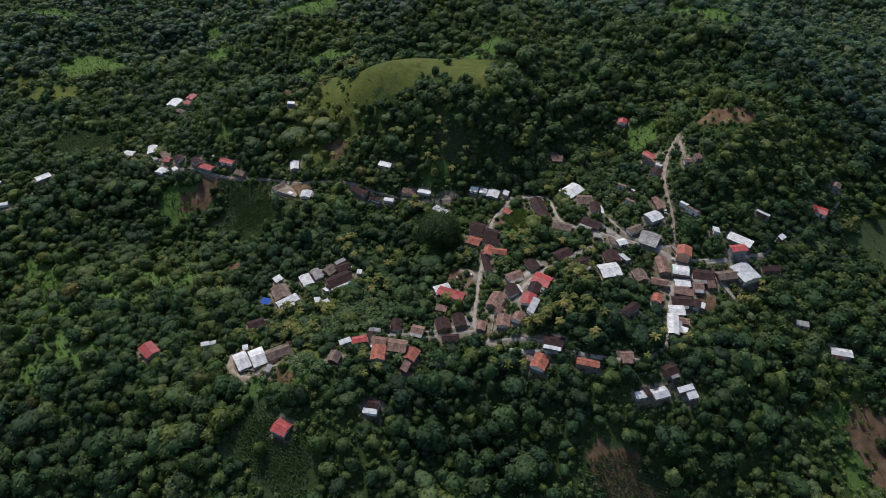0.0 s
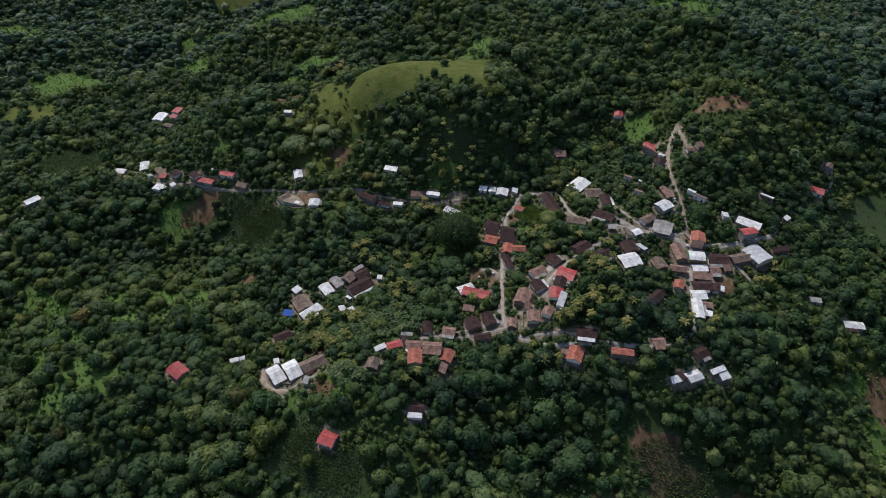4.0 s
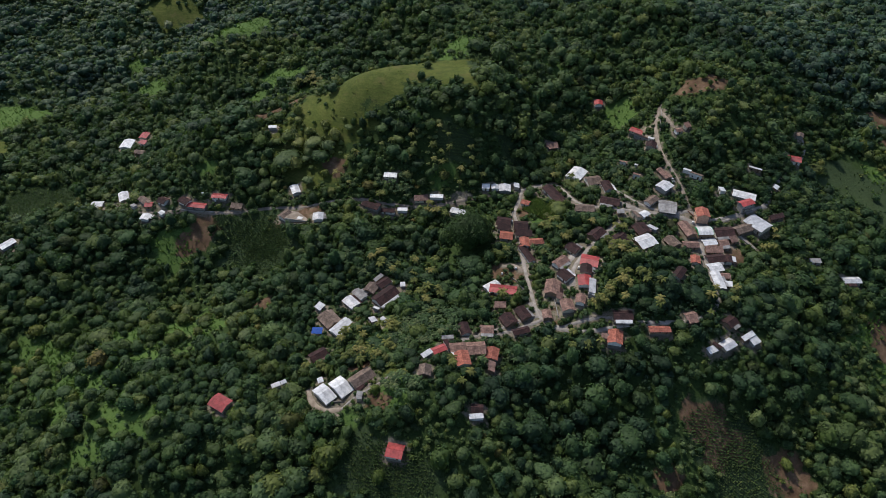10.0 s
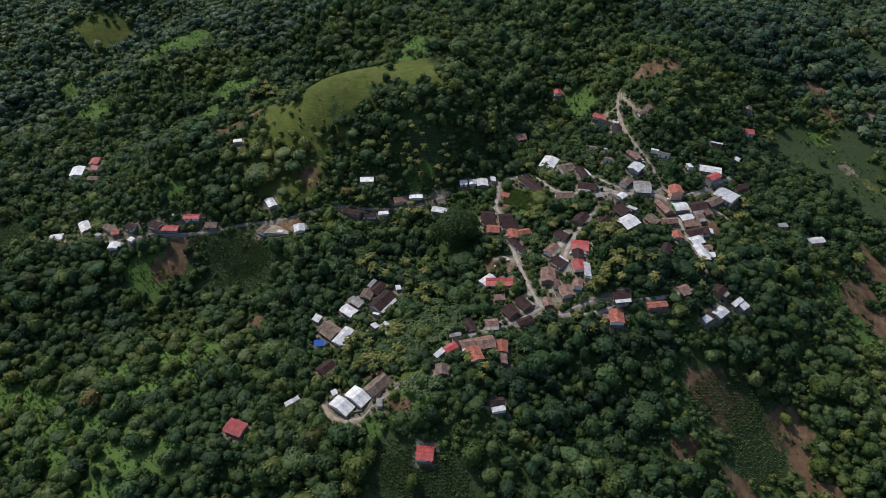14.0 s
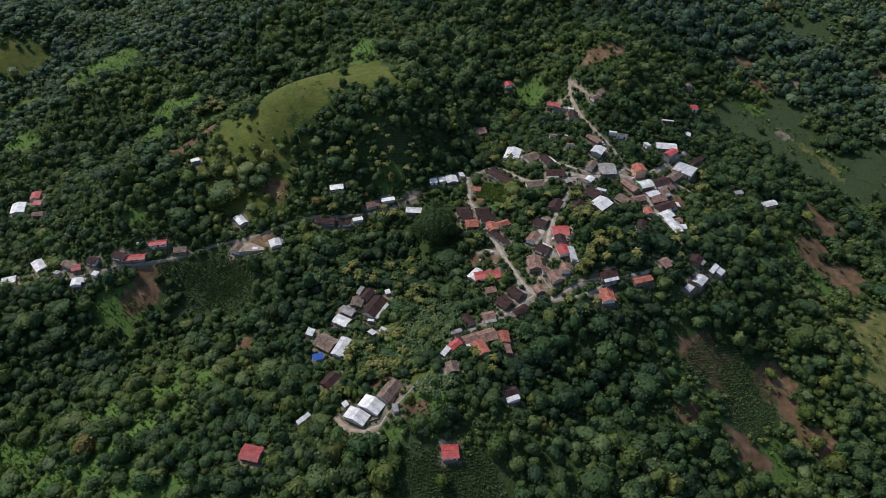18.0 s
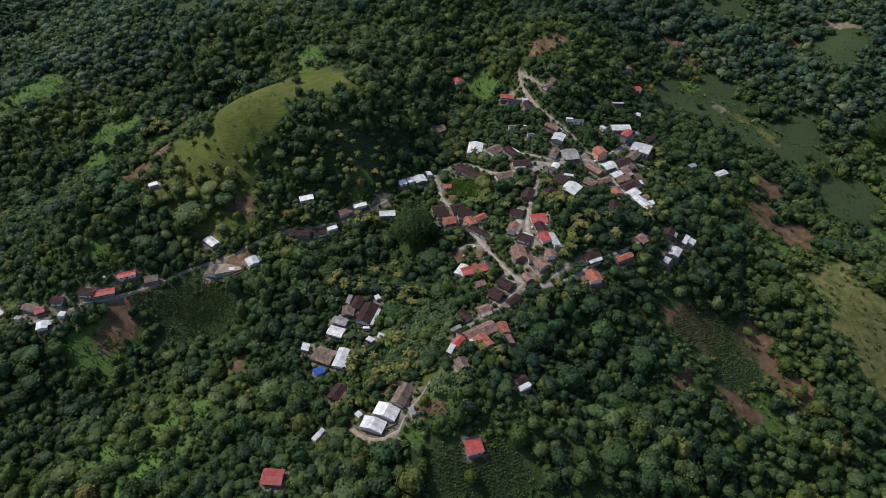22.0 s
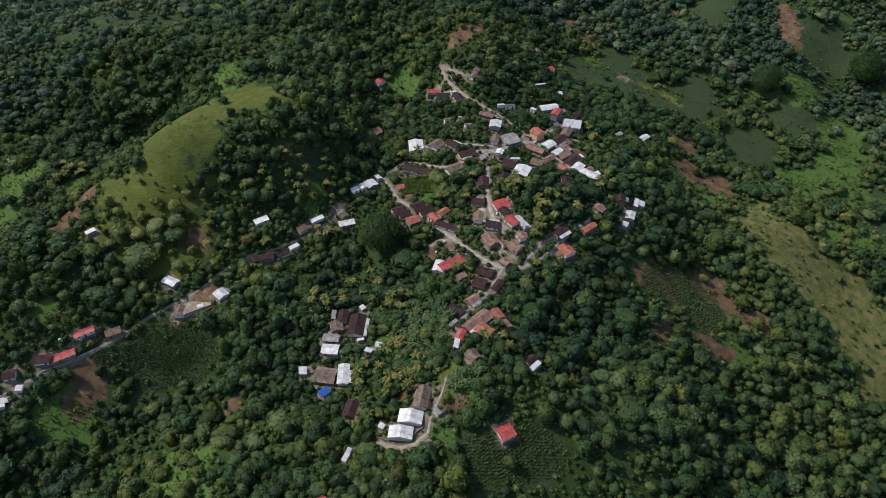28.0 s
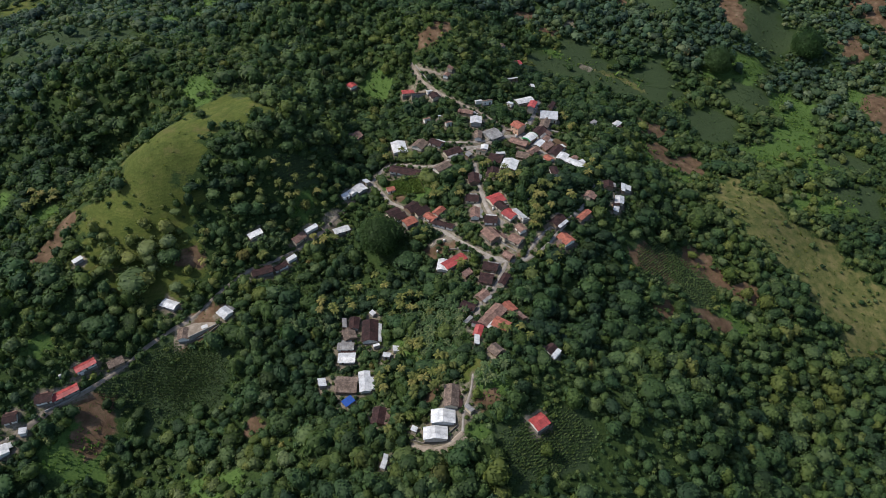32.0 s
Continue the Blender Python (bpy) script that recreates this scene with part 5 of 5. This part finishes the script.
cx, cy, gx2, gy2, lx, ly, mx2, my2 = [], [], [], [], [], [], [], []
for p in PATCHES:
    if math.hypot(p[0], p[1] + 200) > 620:
        continue
    c, s = math.cos(p[4]), math.sin(p[4])
    if p[5] == "crop":
        u, v = np.meshgrid(np.arange(-p[2], p[2], 0.75), np.arange(-p[3], p[3], 1.3))
    else:
        k = int(p[2] * p[3] * {"lush": 0.9, "grass": 0.05, "pasture": 0.3, "soil": 0.2, "yard": 0.1}[p[5]])
        u, v = vr.uniform(-1, 1, k) * p[2], vr.uniform(-1, 1, k) * p[3]
    u, v = u.ravel(), v.ravel()
    u, v = u + vr.uniform(-0.2, 0.2, len(u)), v + vr.uniform(-0.15, 0.15, len(u))
    ok = ((u / p[2]) ** 2 + (v / p[3]) ** 2 < vr.uniform(0.75, 1.1, len(u))) & (vr.rand(len(u)) < 0.93)
    wx, wy = p[0] + u[ok] * c - v[ok] * s, p[1] + u[ok] * s + v[ok] * c
    if p[5] == "crop":
        (cx if math.hypot(p[0], p[1] + 200) < 390 else mx2).append(wx)
        (cy if math.hypot(p[0], p[1] + 200) < 390 else my2).append(wy)
    elif p[5] == "lush":
        lx.append(wx), ly.append(wy)
    else:
        gx2.append(wx), gy2.append(wy)
cx, cy, gx2, gy2, lx, ly = (np.concatenate(v) for v in (cx, cy, gx2, gy2, lx, ly))
mx2, my2 = np.concatenate(mx2), np.concatenate(my2)
some = (vr.rand(len(mx2)) < 0.10) & (road_gap(mx2, my2) > 0.6)
mx2, my2 = mx2[some] + vr.uniform(-0.6, 0.6, some.sum()), my2[some] + vr.uniform(-0.6, 0.6, some.sum())
tufts("meadow", mx2, my2, vr.lognormal(-0.7, 0.4, len(mx2)), 9, LEAF_MEADOW, "dark rank growth on the far meadows", "weeds", 3)
free = (house_gap(lx, ly) > 0.8) & (road_gap(lx, ly) > 0.6)
tufts("tall_weeds", lx[free], ly[free], vr.lognormal(-0.45, 0.4, free.sum()), 6, LEAF_LUSH, "lush green weeds and young crops in clearings", "weeds", 4)
free = (house_gap(cx, cy) > 0.6) & (road_gap(cx, cy) > 0.6)
tufts("crop_rows", cx[free], cy[free], vr.uniform(0.5, 0.95, free.sum()), 3, LEAF_CROP, "dark green maize and bean plants in rows", "crops", 3)
free = (house_gap(gx2, gy2) > 0.6) & (road_gap(gx2, gy2) > 0.6)
tufts("weeds", gx2[free], gy2[free], vr.lognormal(-0.85, 0.45, free.sum()), 4, LEAF_GRASS, "tall grass tufts and weeds on open slopes", "grass", 4)


# Thickets of banana plants between the houses, too many to count.
def thicket(places):
    tops = [rosette(9, 2.3, 0.36, 0.9, 30 + k) for k in range(4)]
    V, F, T, base = [], [], [], 0
    for cx, cy, a, b, count in places:
        ang, rad = vr.rand(count) * 6.283, np.sqrt(vr.rand(count))
        px, py = cx + np.cos(ang) * rad * a, cy + np.sin(ang) * rad * b
        ok = (house_gap(px, py) > 1.6) & (road_gap(px, py) > 1.0)
        for x0, y0 in zip(px[ok], py[ok]):
            v, f = tops[vr.randint(4)]
            s, t = vr.uniform(0.8, 1.35), vr.rand() * 6.283
            c, sn = math.cos(t) * s, math.sin(t) * s
            w = np.stack([v[:, 0] * c - v[:, 1] * sn + x0, v[:, 0] * sn + v[:, 1] * c + y0, v[:, 2] * s + float(height(x0, y0)) + vr.uniform(3.0, 5.0)], 1)
            V.append(w), F.append(f + base), T.append(np.full(len(v), vr.rand()))
            base += len(v)
    ob = new("banana_thicket", array_mesh("banana_thicket", np.concatenate(V), np.concatenate(F), [LEAF_THICKET], None, {"tint": np.concatenate(T), "kind": 0.3 + 0.3 * np.concatenate(T)}))
    return tagged(ob, "broad-leaved banana plants growing densely between the houses", "banana plants", kind="stuff")


thicket([(-5, -54, 18, 22, 170), (-66, 46, 16, 6, 60), (50, 92, 13, 13, 30), (32, -65, 13, 9, 50), (-57, -18, 15, 10, 40), (1, -104, 12, 6, 40), (34, 10, 15, 13, 40), (80, 90, 12, 19, 40), (-10, -58, 11, 22, 60)])


# ---- small built things ----
PALE = plain_material("pale_concrete", 0.9, 0.15, (0.2, 0.19, 0.17), (0.32, 0.305, 0.28), (0.42, 0.4, 0.37), scale=0.7)
BRICKWALL = plain_material("reddish_wall", 0.9, 0.15, (0.16, 0.085, 0.06), (0.25, 0.14, 0.1), scale=0.9)
LEAF_BED = leaf_material("vegetable_leaf", (0.055, 0.09, 0.02), (0.1, 0.135, 0.032))
TANK = plain_material("white_tank", 0.5, 0.4, (0.5, 0.5, 0.49), (0.66, 0.66, 0.65), scale=1.5)
CAR_PAINT = plain_material("silver_car_paint", 0.35, 0.5, (0.42, 0.43, 0.44), (0.5, 0.51, 0.52), scale=1.5, bumped=0.0)
TYRE = plain_material("tyre_rubber", 0.85, 0.2, (0.012, 0.012, 0.012), (0.025, 0.025, 0.025), scale=3.0)


def wall_run(line, tall, thick, mat, label):
    """A low wall in straight sections, each down into the slope."""
    run = new("low_wall")
    for k, (a, b) in enumerate(zip(line[:-1], line[1:])):
        a, b = Vector(a), Vector(b)
        ln, turn = (b - a).length, math.atan2(b.y - a.y, b.x - a.x)
        za, zb = float(height(*a)), float(height(*b))
        bm = bmesh.new()
        rim = []
        for x, z in ((0, za), (ln, zb)):
            rim.append([bm.verts.new((x, y, w)) for y, w in ((-thick / 2, z - 1.8), (thick / 2, z - 1.8), (thick / 2, z + tall), (thick * 0.2, z + tall + 0.06), (-thick / 2, z + tall))])
        for j in range(5):
            bm.faces.new((rim[0][j], rim[0][j - 1], rim[1][j - 1], rim[1][j]))
        bm.faces.new(rim[0]), bm.faces.new(rim[1][::-1])
        bmesh.ops.recalc_face_normals(bm, faces=bm.faces)
        bm.transform(Matrix.Translation((a.x, a.y, 0)) @ Matrix.Rotation(turn, 4, "Z"))
        part("wall_section", bm, mat, run)
    return tagged(run, label, "wall")


def tube(r0, r1, z0, z1, n=12):
    bm = bmesh.new()
    bmesh.ops.create_cone(bm, cap_ends=True, segments=n, radius1=r0, radius2=r1, depth=z1 - z0)
    bmesh.ops.translate(bm, verts=bm.verts, vec=(0, 0, (z0 + z1) / 2))
    return bm


def water_tank(x, y, s, boxy):
    tank = new("water_tank")
    tank.location = (x, y, float(height(x, y)))
    if boxy:
        part("basin", block(-s, s, -s * 0.7, s * 0.7, -0.6, s * 0.75), TANK, tank)
        part("lid", block(-s * 1.05, s * 1.05, -s * 0.75, s * 0.75, s * 0.75, s * 0.82), TANK, tank)
        return tagged(tank, "small white concrete water tank in a yard", "water tank", "water tanks")
    part("base", block(-s, s, -s, s, -0.8, 0.35), STONE, tank)
    part("body", tube(s * 0.9, s * 0.86, 0.35, 0.35 + s * 1.5), TANK, tank)
    part("lid", tube(s * 0.8, s * 0.25, 0.35 + s * 1.5, 0.35 + s * 1.8), TANK, tank)
    return tagged(tank, "round white plastic water tank beside a house", "water tank", "water tanks")


def garden(corners):
    """A fenced plot of vegetables in rows."""
    cs = [Vector(c) for c in corners]
    fence = new("fence")
    for a, b in zip(cs, cs[1:] + cs[:1]):
        k = max(2, int((b - a).length / 2.2))
        for j in range(k):
            p, q = a.lerp(b, j / k), a.lerp(b, (j + 1) / k)
            z, z2 = float(height(*p)), float(height(*q))
            part("post", block(p.x - 0.06, p.x + 0.06, p.y - 0.06, p.y + 0.06, z - 0.5, z + 1.2), WOOD, fence)
            for h in (0.55, 1.05):
                bm = block(0, (q - p).length, -0.025, 0.025, -0.04, 0.04)
                bm.transform(Matrix.Translation((p.x, p.y, z + h)) @ Matrix.Rotation(math.atan2(q.y - p.y, q.x - p.x), 4, "Z") @ Matrix.Rotation(-math.atan2(z2 - z, (q - p).length), 4, "Y"))
                part("rail", bm, WOOD, fence)
    tagged(fence, "thin wooden rail fence round a vegetable plot", "fence")
    px, py = [], []
    for u in np.arange(0.03, 0.98, 0.036):
        for v in np.arange(0.02, 0.99, 0.022):
            p = cs[0].lerp(cs[1], u).lerp(cs[3].lerp(cs[2], u), v)
            px.append(p.x), py.append(p.y)
    px, py = np.array(px) + vr.uniform(-0.1, 0.1, len(px)), np.array(py) + vr.uniform(-0.1, 0.1, len(py))
    ok = (house_gap(px, py) > 0.5) & (road_gap(px, py) > 0.4)
    tufts("vegetables", px[ok], py[ok], vr.uniform(0.6, 1.0, ok.sum()), 8, LEAF_BED, "bright green vegetables in rows on a fenced plot", "vegetables", 5)


def stakes(a, b):
    """A short row of thin garden stakes with a rail."""
    a, b = Vector(a), Vector(b)
    row = new("fence")
    for j in range(13):
        p = a.lerp(b, j / 12)
        z = float(height(*p))
        part("stake", block(p.x - 0.07, p.x + 0.07, p.y - 0.07, p.y + 0.07, z - 0.5, z + 1.3), PALE, row)
    tagged(row, "row of pale garden stakes below a house", "fence")


def pickup(x, y, turn):
    car = new("pickup_truck")
    car.matrix_world = Matrix.Translation((x, y, float(height(x, y)) + 0.3)) @ Matrix.Rotation(turn, 4, "Z")
    part("body", extruded([(-0.85, 0.35), (0.85, 0.35), (0.88, 0.75), (0.82, 0.95), (-0.82, 0.95), (-0.88, 0.75)], -2.4, 2.4), CAR_PAINT, car)
    part("cab", extruded([(-0.8, 0.95), (0.8, 0.95), (0.66, 1.55), (-0.66, 1.55)], -0.5, 1.1), CAR_PAINT, car)
    part("windscreen", extruded([(-0.72, 1.0), (0.72, 1.0), (0.6, 1.5), (-0.6, 1.5)], 1.08, 1.13), GLASS, car)
    part("rear_window", extruded([(-0.7, 1.05), (0.7, 1.05), (0.6, 1.48), (-0.6, 1.48)], -0.53, -0.48), GLASS, car)
    part("bed_floor", block(-2.25, -0.6, -0.7, 0.7, 0.955, 0.97), TYRE, car, "dark load bed")
    for v in (-0.82, 0.82):
        part("bed_side", block(-2.4, -0.5, v - 0.05, v + 0.05, 0.95, 1.2), CAR_PAINT, car)
        part("headlight", block(2.38, 2.43, v * 0.8 - 0.14, v * 0.8 + 0.14, 0.65, 0.8), TRIM, car)
    part("tailgate", block(-2.42, -2.34, -0.8, 0.8, 0.95, 1.2), CAR_PAINT, car)
    for u in (-1.5, 1.5):
        for v in (-0.8, 0.8):
            bm = tube(0.34, 0.34, -0.11, 0.11, 14)
            bm.transform(Matrix.Translation((u, v, 0.36)) @ Matrix.Rotation(1.5708, 4, "X"))
            wheel = part("wheel", bm, TYRE, car)
            bm = tube(0.19, 0.19, -0.12, 0.12, 10)
            bm.transform(Matrix.Translation((u, v, 0.36)) @ Matrix.Rotation(1.5708, 4, "X"))
            part("rim", bm, TRIM, wheel)
    tagged(car, "small silver pickup truck parked on the hill road", "pickup truck")


def terrace(x, y, length, width, turn):
    """A levelled earth yard on a stone edge."""
    yard = new("terrace")
    z = float(height(x, y))
    yard.matrix_world = Matrix.Translation((x, y, z)) @ Matrix.Rotation(turn, 4, "Z")
    part("earth_bed", block(-length / 2, length / 2, -width / 2, width / 2, -2.6, 0.75), ROAD, yard)
    part("edging", block(-length / 2 - 0.1, length / 2 + 0.1, -width / 2 - 0.35, -width / 2, -2.8, 0.95), PALE, yard)
    tagged(yard, "levelled bare earth yard with a pale concrete edge", "terrace")


wall_run([(-45.5, -108.6), (-41.5, -113.5), (-33.3, -116.7), (-24.9, -115.2)], 0.9, 0.3, STONE, "grey stone retaining wall round the chapel yard")
wall_run([(-193.8, -10.9), (-183.3, -9.2), (-171.7, -5.3)], 1.1, 0.35, PALE, "pale concrete retaining wall along the dirt road")
wall_run([(-123.1, -0.5), (-113.5, -1.0), (-104.6, 1.5)], 1.0, 0.3, STONE, "stone retaining wall below an earth terrace")
wall_run([(-36.6, -130.9), (-25.7, -128.7)], 0.7, 0.9, PALE, "long low grey concrete trough beside the wood")
wall_run([(86.3, 156.9), (87.1, 147.2), (88.5, 136.0)], 0.9, 0.3, PALE, "pale wall beside the steep hill road")
wall_run([(31.4, -8.3), (34.7, -13.8), (38.5, -16.4)], 0.8, 0.3, PALE, "pale low wall above the village lane")
wall_run([(55.5, -0.4), (56.3, -5.6), (57.4, -9.3)], 0.9, 0.3, STONE, "stone wall beside the village square")
wall_run([(114.5, 72.3), (119.2, 69.1), (127.5, 66.9)], 0.9, 0.25, BRICKWALL, "reddish low wall in front of an orange house")
wall_run([(143.3, 67.4), (150.4, 62.6), (156.1, 59.4)], 0.8, 0.3, PALE, "pale terrace wall below the white hall")
wall_run([(54.7, -21.4), (59.1, -31.2)], 0.9, 0.3, PALE, "pale garden wall beside an old tiled house")
wall_run([(85.1, -26.9), (86.2, -28.5), (92.7, -27.8), (95.4, -25.6)], 0.8, 0.25, PALE, "pale yard wall round a dark-roofed house")
wall_run([(27.5, -7.5), (33.4, -11.5), (42.2, -23.8)], 0.8, 0.25, PALE, "pale kerb wall along the village street")
wall_run([(12.2, 50.8), (13.8, 43.1), (17.0, 30.1)], 0.7, 0.3, PALE, "pale stone wall along the upper street")
garden([(18.2, 69.9), (39.1, 55.0), (35.4, 39.0), (18.7, 48.5)])
stakes((5.1, -106.7), (14.6, -104.1))
water_tank(-113.2, 3.3, 1.6, True)
water_tank(28.1, -1.1, 0.7, False)
water_tank(118.6, 64.5, 0.8, False)
water_tank(-37.8, -27.4, 0.9, False)
water_tank(62.6, 1.2, 0.8, False)
water_tank(-183.5, 2.1, 0.9, False)
water_tank(98.9, -7.7, 0.7, False)
water_tank(21.4, -5.4, 0.6, False)
water_tank(115.2, 89.3, 0.7, False)
water_tank(15.5, 35.6, 0.7, False)
water_tank(-174.3, 1.0, 1.0, False)
water_tank(83.6, -4.7, 0.8, True)
water_tank(-14.6, -93.1, 0.7, False)
pickup(101.8, 93.9, -1.07)
terrace(-115.2, 5.1, 15.5, 7.5, 0.15)
